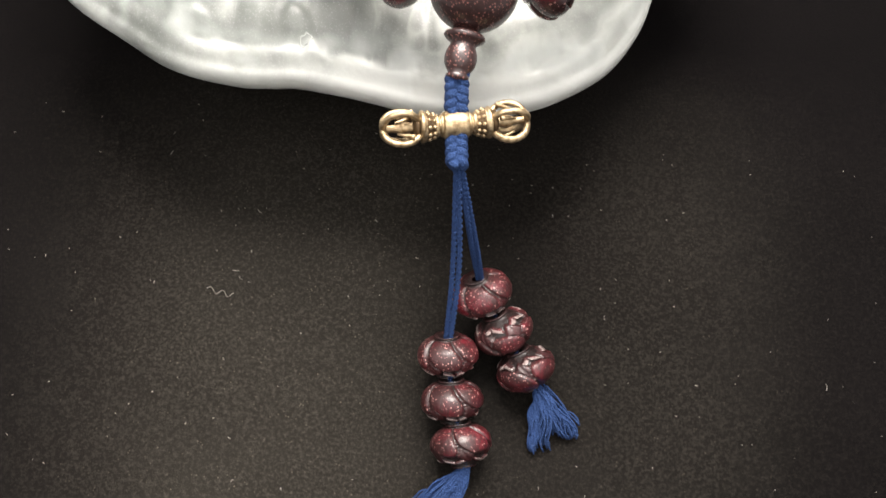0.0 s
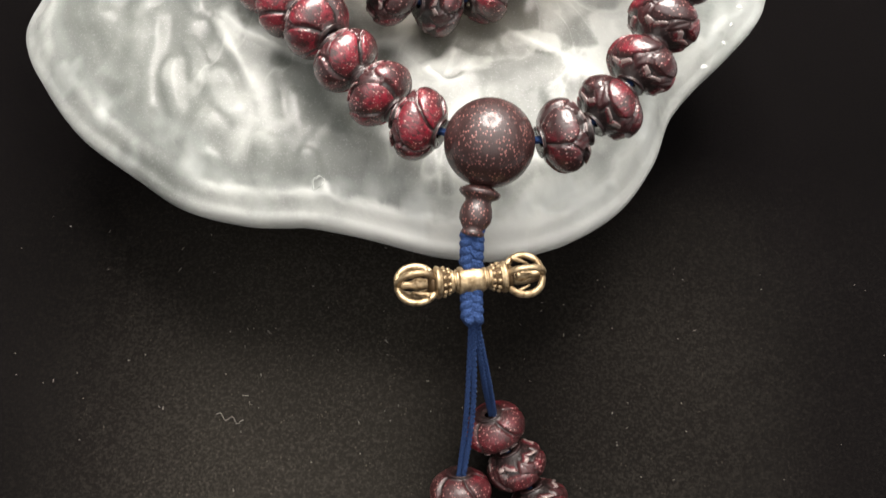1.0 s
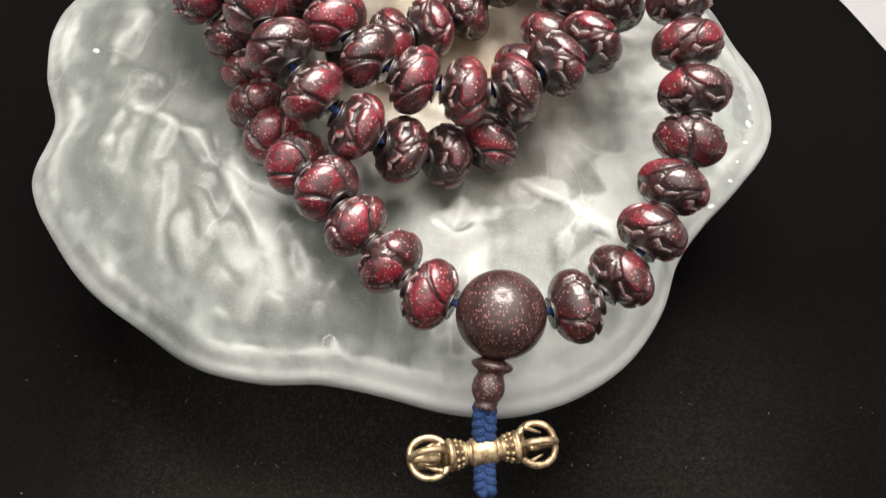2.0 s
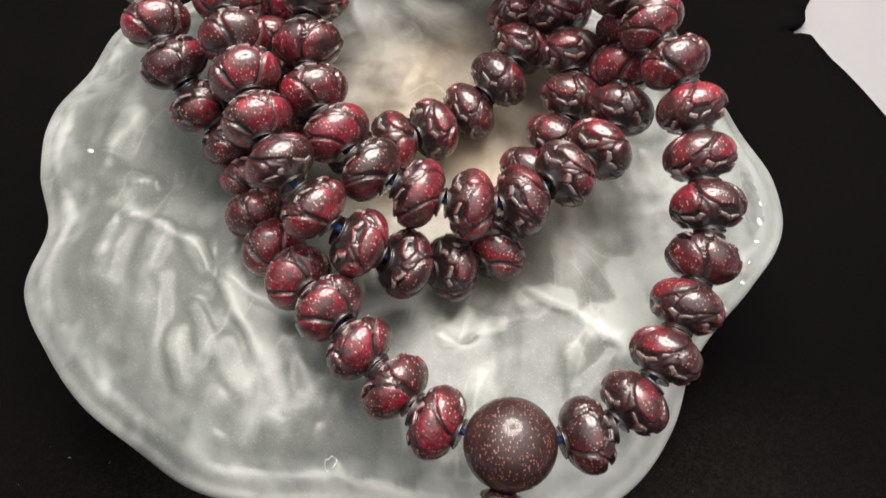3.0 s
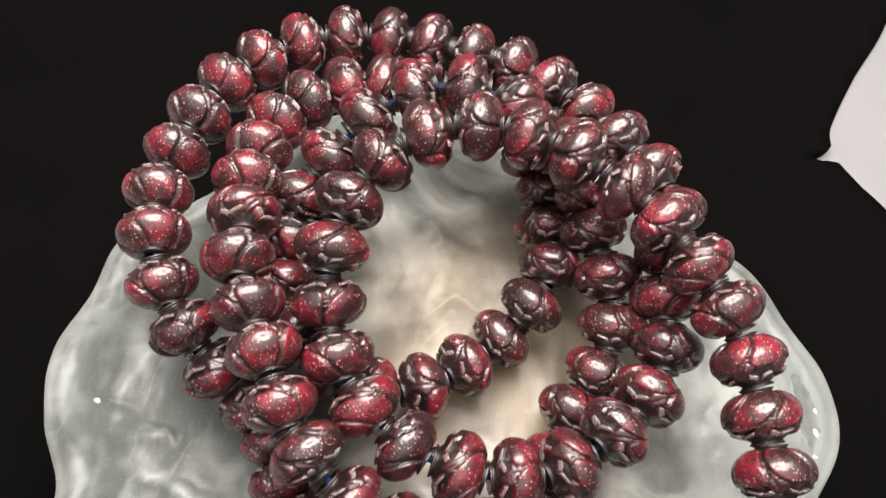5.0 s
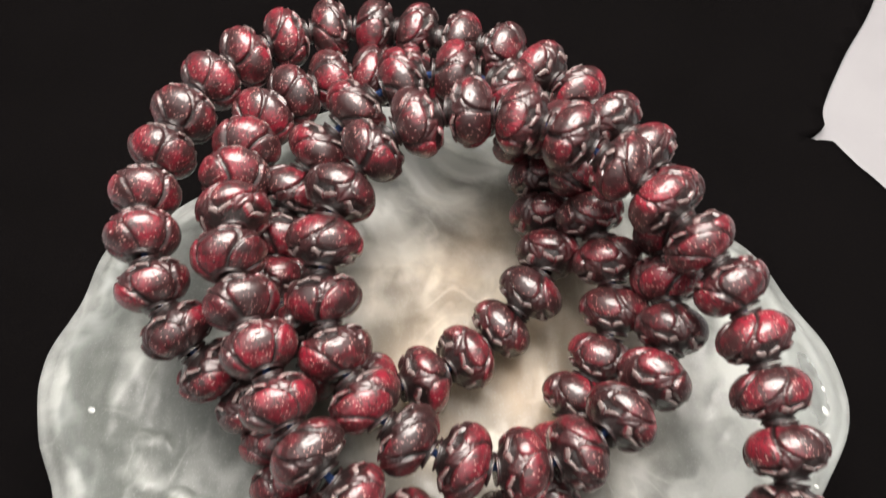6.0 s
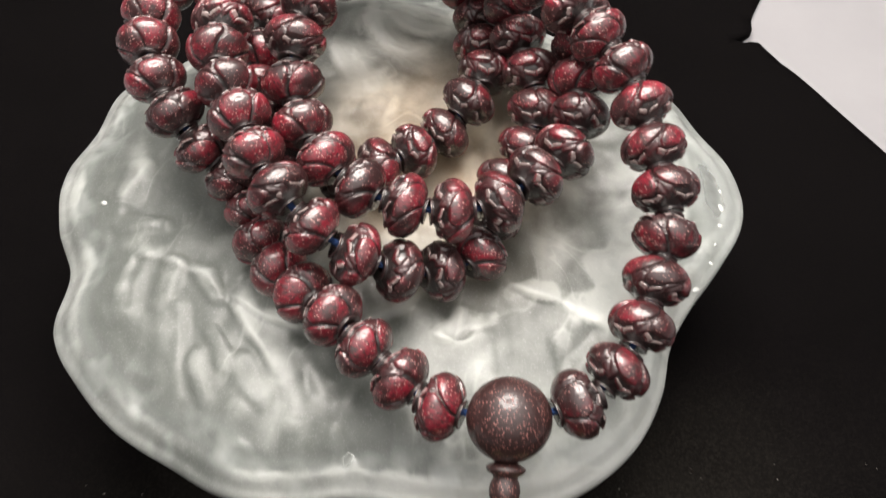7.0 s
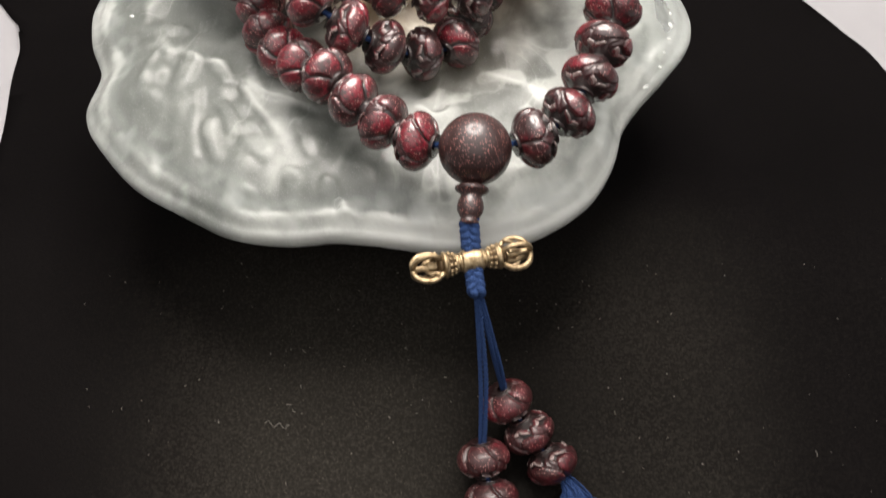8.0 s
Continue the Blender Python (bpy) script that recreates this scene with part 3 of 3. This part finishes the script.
stand.location = (-0.4 * CM, 14.7 * CM, 0)

# ---- prayer beads ----
# Middle of each bead, in centimetres along the cord, in its turns over the dish; the first is the guru bead.
OUTER = [(0.61, 8.88, 5.12), (-0.42, 9.11, 5.08), (-1.04, 9.59, 5.08), (-1.60, 10.11, 5.12), (-2.07, 10.61, 5.21), (-2.66, 11.23, 4.93), (-3.14, 11.82, 4.74),
         (-3.48, 12.44, 4.72), (-3.68, 13.00, 4.90), (-3.98, 13.42, 5.20), (-4.48, 13.78, 5.57), (-4.94, 14.26, 5.97), (-5.31, 14.86, 6.16),
         (-5.52, 15.57, 6.32), (-5.61, 16.41, 6.25), (-5.42, 17.06, 6.33), (-5.20, 17.77, 6.32), (-4.87, 18.59, 6.20), (-4.38, 19.16, 6.10),
         (-3.74, 19.66, 6.00), (-3.00, 19.89, 5.95), (-2.21, 19.88, 5.95), (-1.51, 19.74, 5.97), (-0.78, 19.50, 6.00), (-0.09, 19.23, 6.05),
         (0.51, 18.77, 6.10), (1.07, 18.22, 6.15), (1.56, 17.63, 6.20)]
MIDDLE_TURN = [(1.99, 16.99, 6.25), (2.30, 16.35, 6.10), (2.22, 15.65, 6.00), (2.14, 15.07, 5.85), (2.11, 14.23, 5.76), (1.79, 13.53, 5.63), (1.22, 12.93, 5.75),
               (0.60, 12.47, 5.64), (-0.17, 12.28, 5.69), (-0.95, 12.34, 5.79), (-1.69, 12.63, 5.88), (-2.27, 13.13, 6.03), (-2.69, 13.81, 6.16),
               (-2.85, 14.52, 6.39), (-2.83, 15.20, 6.72), (-2.64, 15.96, 6.81), (-2.16, 16.59, 6.98)]
FRONT_TURN = [(-1.50, 16.96, 7.15), (-0.74, 17.06, 7.25), (0.00, 16.87, 7.31), (0.66, 16.55, 7.28), (1.35, 16.09, 7.16), (1.90, 15.59, 7.05), (2.34, 15.01, 6.92),
              (2.70, 14.43, 6.76), (2.98, 13.74, 6.54), (3.12, 13.03, 6.33), (3.24, 12.30, 6.14), (3.20, 11.60, 5.88), (2.99, 10.93, 5.65), (2.70, 10.21, 5.50),
              (2.28, 9.55, 5.30), (1.65, 9.07, 5.17)]
SECOND = [(-1.76, 11.54, 5.58), (-2.42, 11.84, 5.94), (-2.99, 12.42, 6.21), (-3.37, 13.00, 6.38), (-3.68, 13.77, 6.47), (-3.95, 14.41, 6.51),
          (-4.15, 15.07, 6.61), (-4.18, 15.85, 6.53), (-4.24, 16.54, 6.40), (-4.16, 17.22, 6.25), (-3.98, 17.87, 6.10), (-3.55, 18.41, 5.98),
          (-2.94, 18.80, 5.88), (-2.29, 18.93, 5.80), (-1.63, 18.82, 5.89), (-0.95, 18.70, 5.85), (-0.33, 18.30, 5.74), (0.20, 17.75, 5.60),
          (0.44, 17.17, 5.35), (0.46, 16.53, 5.20)]
LOW_TURN = [(0.50, 15.81, 5.21), (0.19, 15.17, 5.13), (-0.25, 14.76, 4.75), (-0.85, 14.22, 4.84), (-1.49, 13.83, 4.92), (-2.20, 13.70, 5.00),
            (-2.95, 13.95, 5.12), (-3.42, 14.52, 5.36), (-3.64, 15.22, 5.56), (-3.62, 15.92, 5.76), (-3.42, 16.53, 6.00), (-3.04, 17.02, 6.31),
            (-2.48, 17.65, 6.55), (-1.75, 18.04, 6.80)]
RIGHT_TURN = [(-0.91, 18.16, 6.80), (-0.15, 17.87, 6.78), (0.55, 17.35, 6.40), (1.05, 16.75, 6.00), (1.12, 16.24, 5.75), (1.34, 15.45, 5.60), (1.41, 14.73, 5.34),
              (1.19, 14.10, 5.03), (0.82, 13.60, 4.75), (0.55, 12.85, 4.68), (0.30, 12.08, 4.67), (-0.34, 11.72, 4.71), (-1.07, 11.49, 5.12)]

R_BEAD, L_BEAD = 0.542, 0.372
PETALS = 5


def bead_mesh(seed, material):
    """A flattened turned bead carved as a lotus: broad petals, pointed leaves with a midrib behind them, short bars at their feet, and a ring at each hole."""
    rng = random.Random(seed)
    seg, rows = 128, 60
    step = 2 * math.pi / PETALS
    tilt = rng.choice((-0.75, -0.4, 0.0, 0.4, 0.7)) + rng.uniform(-0.1, 0.1)
    turn = np.array([rng.uniform(-0.07, 0.07) for _ in range(PETALS)])
    reach = np.array([rng.uniform(0.30, 0.55) for _ in range(PETALS)])
    a = (np.arange(seg) * 2 * math.pi / seg)[None, :]
    v = np.linspace(-1, 1, rows + 1)[:, None]
    z = np.abs(v) * L_BEAD
    body = R_BEAD * np.sqrt(1 - np.minimum(z / 0.372, 0.975) ** 2.15)

    def wrap(x):
        return (x + math.pi) % (2 * math.pi) - math.pi

    twist = a - tilt * v
    # The ground behind the leaves, with its short raised bars.
    bar = np.abs(wrap(twist * PETALS + 0.3)) / PETALS
    off = np.abs(v - 0.70 + 0.40 * bar)
    on_bar = (bar > 0.03) & (bar < 0.42) & (off < 0.072)
    depth = np.where(on_bar, 0.004, 0.085)
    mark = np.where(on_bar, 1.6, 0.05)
    # Pointed leaves.
    for q in range(PETALS):
        c = step * (q + 0.5) + turn[q]
        da = np.abs(wrap(twist - c))
        t = np.clip((v + 0.3) / 0.98, 0, 1)
        w = 0.50 * step * (1 - t) ** 0.55
        edge = (w - da) * 0.48
        inside = (edge > 0) & (v > -0.3) & (v < 0.68)
        d = 0.028 + 0.050 * np.clip(1 - edge / 0.042, 0, 1) + 0.026 * np.exp(-(da * 0.5 / 0.014) ** 2)
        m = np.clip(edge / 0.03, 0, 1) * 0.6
        depth, mark = np.where(inside, d, depth), np.where(inside, m, mark)
    # Broad petals.
    for q in range(PETALS):
        c = step * q + turn[q - 1]
        da = np.abs(wrap(twist - c))
        t = (v + 0.84) / (reach[q] + 0.84)
        tip = np.clip((t - 0.45) / 0.55, 0, 1)
        w = 0.485 * step * np.sqrt(np.clip(1 - tip ** 2.2, 0, 1)) * (0.93 + 0.07 * np.clip(t / 0.3, 0, 1))
        edge = np.minimum((w - da) * 0.50, (1 - t) * (reach[q] + 0.84) * L_BEAD)
        inside = (edge > 0) & (t > 0) & (t < 1)
        d = 0.080 * np.clip(1 - edge / 0.042, 0, 1) + 0.010 * np.exp(-edge / 0.10)
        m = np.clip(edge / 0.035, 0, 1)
        depth, mark = np.where(inside, d, depth), np.where(inside, m, mark)
    depth = np.where(v < -0.84, 0.035, depth)
    r = body - depth * np.clip((0.345 - z) * 25, 0, 1)
    shape = np.broadcast_to(z, r.shape)
    ring = shape > 0.345
    neck = (shape > 0.322) & ~ring
    r = np.where(ring, 0.228, np.where(neck, 0.205, r))
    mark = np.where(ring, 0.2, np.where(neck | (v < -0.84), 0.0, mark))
    lump = np.array([[noise.noise(Vector((math.cos(x) * 2, math.sin(x) * 2, y * 2 + seed * 5))) for x in a[0]] for y in v[:, 0]])
    r = r * (1 + 0.010 * lump) * CM
    verts = np.stack((r * np.cos(a), r * np.sin(a), np.broadcast_to(v * L_BEAD * CM, r.shape)), axis=2).reshape(-1, 3).tolist()
    worth = mark.reshape(-1).tolist()
    faces = []
    for end in (0, 1):
        base = len(verts)
        for k in range(seg):
            x = 2 * math.pi * k / seg
            verts.append((0.075 * CM * math.cos(x), 0.075 * CM * math.sin(x), (L_BEAD - 0.04) * CM * (1 if end else -1)))
            worth.append(0.0)
        for k in range(seg):
            l = (k + 1) % seg
            e = rows * seg if end else 0
            faces.append((e + k, e + l, base + l, base + k) if end else (e + l, e + k, base + k, base + l))
    for i in range(rows):
        for k in range(seg):
            l = (k + 1) % seg
            faces.append((i * seg + k, i * seg + l, (i + 1) * seg + l, (i + 1) * seg + k))
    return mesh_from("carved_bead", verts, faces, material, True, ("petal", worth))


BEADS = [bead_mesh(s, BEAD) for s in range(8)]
TASSEL_BEADS = [bead_mesh(s, SHADED_BEAD) for s in (20, 21, 22)]
mala = thing("prayer_beads", "dark red carved wooden prayer beads coiled on the glass dish", "prayer beads", (0.6 * CM, 8.9 * CM, 4.6 * CM))
ORIGIN = Vector((0.6, 8.9, 4.6)) * CM
rng = random.Random(7)


def at(p):
    """A place in centimetres, from the necklace's base in metres."""
    return Vector(p) * CM - ORIGIN


def place_bead(p, d, size=1.0, meshes=BEADS):
    m = aim(at(p), d if rng.random() < 0.8 else -d, rng.uniform(0, 2 * math.pi))
    wobble = Matrix.Rotation(rng.uniform(-0.05, 0.05), 4, "X") @ Matrix.Rotation(rng.uniform(-0.05, 0.05), 4, "Y")
    s = size * rng.uniform(0.98, 1.02)
    return part("carved_bead", rng.choice(meshes), mala, m=m @ wobble @ Matrix.Diagonal((s, s, s, 1)))


def string_beads():
    """Beads along both loops of the cord, eased apart where they would run into one another."""
    loops = [[Vector(p) for turn in turns for p in turn] for turns in ((OUTER, MIDDLE_TURN, FRONT_TURN), (SECOND, LOW_TURN, RIGHT_TURN))]
    places = loops[0] + loops[1]
    links = []
    for first, loop in ((0, loops[0]), (len(loops[0]), loops[1])):
        links += [(first + i, first + (i + 1) % len(loop)) for i in range(len(loop))]
    home = [p.copy() for p in places]
    linked = set(links)
    for _ in range(12):
        for a, b in links:
            d = places[b] - places[a]
            want = 1.03 if 0 in (a, b) else 0.76
            move = d.normalized() * (d.length - want) * 0.2
            places[a] += move
            places[b] -= move
        for a in range(len(places)):
            for b in range(a + 2, len(places)):
                d = places[b] - places[a]
                if d.length < 0.88 and (a, b) not in linked and (b, a) not in linked:
                    move = d.normalized() * (0.88 - d.length) * 0.3
                    places[a] -= move
                    places[b] += move
        for p, h in zip(places, home):
            p += (h - p) * 0.25
    after = dict(links)
    before = {b: a for a, b in links}
    for i, p in enumerate(places):
        if i:
            place_bead(p, (places[after[i]] - places[before[i]]).normalized())
    for loop in (places[:len(loops[0])], places[len(loops[0]):]):
        keys = [(i, *p) for i, p in enumerate(loop + loop[:1])]
        n = len(loop) * 4
        line = [at(catmull(keys, len(loop) * i / n)) for i in range(n + 1)]
        part("cord", mesh_from("cord", *tube(line, 0.055 * CM, 8), THREAD), mala, "blue cord through the beads")


string_beads()

# Guru bead, neck bead, knots, charm and tassels.
GU = Vector((0.61, 8.88, 5.12))
DOWN = (Vector((0.49, 7.70, 4.58)) - GU).normalized()
part("guru_bead", lathe("guru_bead", [(0.645 * math.sin(math.pi * i / 32), 0.64 * math.cos(math.pi * i / 32)) for i in range(33)], GURU, 64), mala,
     "large smooth round dark wooden bead", aim(at(GU), DOWN))
NECK = [(0.0, 0.0), (0.16, 0.0), (0.22, 0.03), (0.29, 0.07), (0.30, 0.11), (0.27, 0.15), (0.19, 0.2), (0.185, 0.24), (0.22, 0.32), (0.235, 0.41), (0.225, 0.50), (0.18, 0.58), (0.145, 0.63),
        (0.165, 0.66), (0.17, 0.69), (0.15, 0.72), (0.08, 0.73), (0, 0.73)]
part("neck_bead", lathe("neck_bead", NECK, GURU, 40), mala, "small turned dark wooden neck bead", aim(at(GU + DOWN * 0.62), DOWN))


def braid(a, b, width, turns, radius, name):
    """Three strands plaited from a to b."""
    a, b = at(a), at(b)
    d = (b - a).normalized()
    side = d.cross(Vector((0, 0, 1))).normalized()
    up = side.cross(d)
    pieces = []
    for k in range(3):
        line = []
        for i in range(turns * 30 + 1):
            f = i / (turns * 30)
            w = 2 * math.pi * (f * turns * 1.5 + k / 3)
            line.append(a.lerp(b, f) + side * (math.sin(w) * width * CM) + up * (math.sin(2 * w) * width * 0.55 * CM))
        pieces.append(tube(line, radius * CM, 8))
    return part(name, mesh_from(name, *joined(pieces), THREAD), mala, "plaited blue cord knot")


KNOT_TOP, CHARM, KNOT_END = Vector((0.485, 7.77, 4.60)), Vector((0.53, 7.23, 4.20)), Vector((0.61, 6.64, 3.92))
braid(KNOT_TOP, KNOT_TOP.lerp(CHARM, 0.84), 0.092, 1, 0.092, "cord_knot")
braid(CHARM.lerp(KNOT_END, 0.16), KNOT_END, 0.086, 1, 0.086, "cord_knot")


STUD = lathe("stud", [(0.036, -0.03), (0.036, 0.012), (0.026, 0.03), (0.0, 0.036)], BRASS, 8)


def build_charm():
    """A small double-ended brass sceptre, strung across the cord."""
    left, right = Vector((-0.54, 6.93, 4.225)), Vector((1.60, 7.43, 4.12))
    axis = (right - left).normalized()
    mid = (left + right) / 2
    m = aim(at(mid), axis, 0.0) @ Matrix.Scale(0.96, 4)
    charm = part("brass_charm", lathe("brass_charm", [(0.08, -0.19), (0.19, -0.19), (0.205, -0.17), (0.21, -0.10), (0.214, 0.0), (0.21, 0.10), (0.205, 0.17), (0.19, 0.19), (0.08, 0.19)], BRASS, 32),
                 mala, "aged brass double-ended sceptre charm", m)
    for sign in (-1, 1):
        flip = Matrix.Rotation(math.pi if sign < 0 else 0, 4, "X")
        collar = [(0.08, 0.18), (0.15, 0.18), (0.175, 0.195), (0.175, 0.225), (0.145, 0.235), (0.145, 0.25), (0.165, 0.26), (0.175, 0.28), (0.165, 0.295), (0.165, 0.31), (0.185, 0.38), (0.215, 0.44), (0.215, 0.45), (0.235, 0.47), (0.245, 0.50), (0.24, 0.525), (0.20, 0.54), (0.12, 0.545), (0.0, 0.55)]
        part("charm_collar", lathe("charm_collar", collar, BRASS, 28), charm, m=flip)
        # Cast beading round the collar, over a darker groove.
        part("collar_groove", lathe("collar_groove", [(0.169, 0.31), (0.190, 0.38), (0.219, 0.44)], DARK_RECESS, 28), charm, m=flip)
        for k in range(11):
            a = 2 * math.pi * k / 11
            for z, r in ((0.335, 0.170), (0.410, 0.197)):
                c = Vector((r * math.cos(a), r * math.sin(a), z))
                part("stud", STUD, charm, m=flip @ aim(c * CM, Vector((math.cos(a), math.sin(a), 0.2)), 0.0))
        part("head_recess", lathe("head_recess", [(0.0, 0.545), (0.19, 0.55), (0.19, 0.60), (0.12, 0.64), (0.0, 0.66)], DARK_RECESS, 20), charm, m=flip)
        rod = [(0.05, 0.52), (0.075, 0.55), (0.06, 0.60), (0.075, 0.68), (0.098, 0.76), (0.09, 0.82), (0.06, 0.88), (0.055, 0.96), (0.06, 1.02), (0.04, 1.07), (0.0, 1.08)]
        part("core_rod", lathe("core_rod", rod, BRASS, 16), charm, m=flip)
        for k in range(4):
            a = math.pi / 2 * k + 0.12
            line = []
            for i in range(25):
                f = i / 24
                z = 0.81 - 0.275 * math.cos(math.pi * (0.1 + 0.9 * f))
                r = 0.02 + 0.29 * math.sin(math.pi * (0.1 + 0.9 * f)) ** 0.85
                line.append(Vector((r * math.cos(a), r * math.sin(a), z)) * CM)
            part("prong", mesh_from("prong", *tube(line, 0.056 * CM, 10, 0.85), BRASS), charm, m=flip)
            barb = [Vector(((0.27 - 0.11 * i / 5) * math.cos(a + 0.3), (0.27 - 0.11 * i / 5) * math.sin(a + 0.3), 0.64 + 0.05 * i)) * CM for i in range(6)]
            part("barb", mesh_from("barb", *tube(barb, 0.045 * CM, 6, 1.0, lambda f: 1 - 0.7 * f), BRASS), charm, m=flip)
    return charm


build_charm()

LEFT_ENDS = [(0.76, 4.97, 0.72), (0.90, 4.24, 0.57), (1.10, 3.55, 0.51)]
RIGHT_ENDS = [(1.23, 5.99, 1.06), (1.65, 5.47, 0.77), (2.07, 4.92, 0.57)]


def hanging_cord(top, mid, end, radius=0.046):
    keys = [(0, *top), (1, *mid), (2, *end)]
    line = [at(catmull(keys, 2 * i / 40)) for i in range(41)]
    pieces = []
    # Two plies twisted round one another.
    for k in range(2):
        ply = []
        for i in range(161):
            f = i / 160
            p = line[min(int(f * 40), 39)].lerp(line[min(int(f * 40) + 1, 40)], f * 40 - min(int(f * 40), 39))
            w = 2 * math.pi * (f * 17 + k / 2)
            ply.append(p + Vector((math.cos(w), 0.3 * math.sin(w), math.sin(w))) * radius * 0.42 * CM)
        pieces.append(tube(ply, radius * 0.62 * CM, 8))
    part("cord_end", mesh_from("cord_end", *joined(pieces), THREAD), mala, "twisted blue cord")


hanging_cord((0.60, 6.68, 3.92), (0.70, 5.80, 2.2), (0.70, 5.02, 0.80))
hanging_cord((0.63, 6.68, 3.94), (0.79, 5.85, 2.3), (0.77, 5.00, 0.80))
hanging_cord((0.64, 6.68, 3.94), (0.93, 6.22, 2.5), (1.17, 6.08, 1.20))
hanging_cord((0.67, 6.68, 3.92), (1.0, 6.25, 2.5), (1.23, 6.05, 1.20))


def build_tassel(root, spread, length, droop):
    """A short fan of loose threads from the last bead down to the cloth."""
    r = random.Random(len(spread) + int(root[0] * 100))
    pieces = []
    base = Vector(root)
    clumps = [(r.uniform(-1, 1), r.uniform(0.85, 1.05), r.uniform(-0.5, 0.5)) for _ in range(12)]
    for _ in range(170):
        c, reach, curl = r.choice(clumps)
        s = max(-1.0, min(1.0, c + r.gauss(0, 0.09)))
        way = Vector(spread[0]).lerp(Vector(spread[1]), 0.5 + 0.5 * s)
        across = Vector((-way.y, way.x, 0))
        ln = length * reach * r.uniform(0.86, 1.03)
        start = base + Vector((r.uniform(-0.07, 0.07), r.uniform(-0.04, 0.04), r.uniform(-0.06, 0.06)))
        line = []
        for i in range(13):
            f = i / 12
            p = start + way * (ln * f) + across * (0.10 * curl * math.sin(f * 3.4) + 0.025 * math.sin(f * 9 + c * 7))
            p.z = start.z + (droop + r.uniform(0, 0.02) - start.z) * f ** 0.8 + 0.20 * math.sin(f * math.pi) * (1 - 0.7 * abs(s)) + r.uniform(0, 0.10) * (1 - f)
            p += Vector((noise.noise(Vector((s * 9, f * 3, 1))), noise.noise(Vector((s * 9, f * 3, 5))), 0)) * 0.16 * f
            line.append(at(p))
        pieces.append(tube(line, 0.017 * CM, 5))
    part("tassel", mesh_from("tassel", *joined(pieces), THREAD), mala, "frayed blue thread tassel")


for ends, root, spread, length in ((LEFT_ENDS, (1.2, 3.2, 0.42), ((-0.75, -0.55, 0), (-0.2, -1.0, 0)), 1.2),
                                   (RIGHT_ENDS, (2.32, 4.62, 0.45), ((0.85, -0.6, 0), (-0.05, -1.0, 0)), 0.98)):
    pts = [Vector(p) for p in ends]
    for i, p in enumerate(pts):
        d = pts[min(i + 1, 2)] - pts[max(i - 1, 0)]
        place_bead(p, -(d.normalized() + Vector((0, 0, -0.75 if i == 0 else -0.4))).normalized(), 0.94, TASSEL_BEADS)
    line = [at(p) for p in pts] + [at(root)]
    part("cord", mesh_from("cord", *tube(line, 0.05 * CM, 6), THREAD), mala)
    build_tassel(root, spread, length, 0.1)


# ---- ring lamp over the dish ----
def build_lamp():
    place = Vector((-0.3, 23.8, 34.6)) * CM
    lamp = thing("ring_lamp", "black ring lamp with a glowing white diffuser over the dish", "lamp", place)
    m = aim((0, 0, 0), Vector((-0.5, 13, 4)) * CM - place)
    ring = [(5.1, 0.0), (5.5, 0.6), (12.3, 0.6), (12.7, 0.0)]
    part("diffuser", lathe("diffuser", ring, GLOW, 64), lamp, m=m)
    part("housing", lathe("housing", [(4.9, 0.0), (4.9, -1.4), (12.9, -1.4), (12.9, 0.0), (12.7, -0.05), (5.1, -0.05)], SHELL, 64, True), lamp, m=m)
    pole = [Vector(p) * CM for p in ((-0.3, 52, 0.0), (-0.3, 52, 18), (-0.3, 52, 34), (-0.3, 50.5, 40), (-0.3, 46, 42), (-0.3, 35.0, 39.6))]
    keys = [(i, *p) for i, p in enumerate(pole)]
    line = [catmull(keys, 5 * i / 40) - place for i in range(41)]
    part("pole", mesh_from("pole", *tube(line, 0.6 * CM, 12), SHELL), lamp)
    part("foot", lathe("foot", [(0, 0), (8, 0), (8.2, 0.4), (7.8, 0.9), (1.0, 1.3), (0, 1.4)], SHELL, 40), lamp, m=Matrix.Translation(Vector((-0.3, 52, -0.1)) * CM - place))


build_lamp()
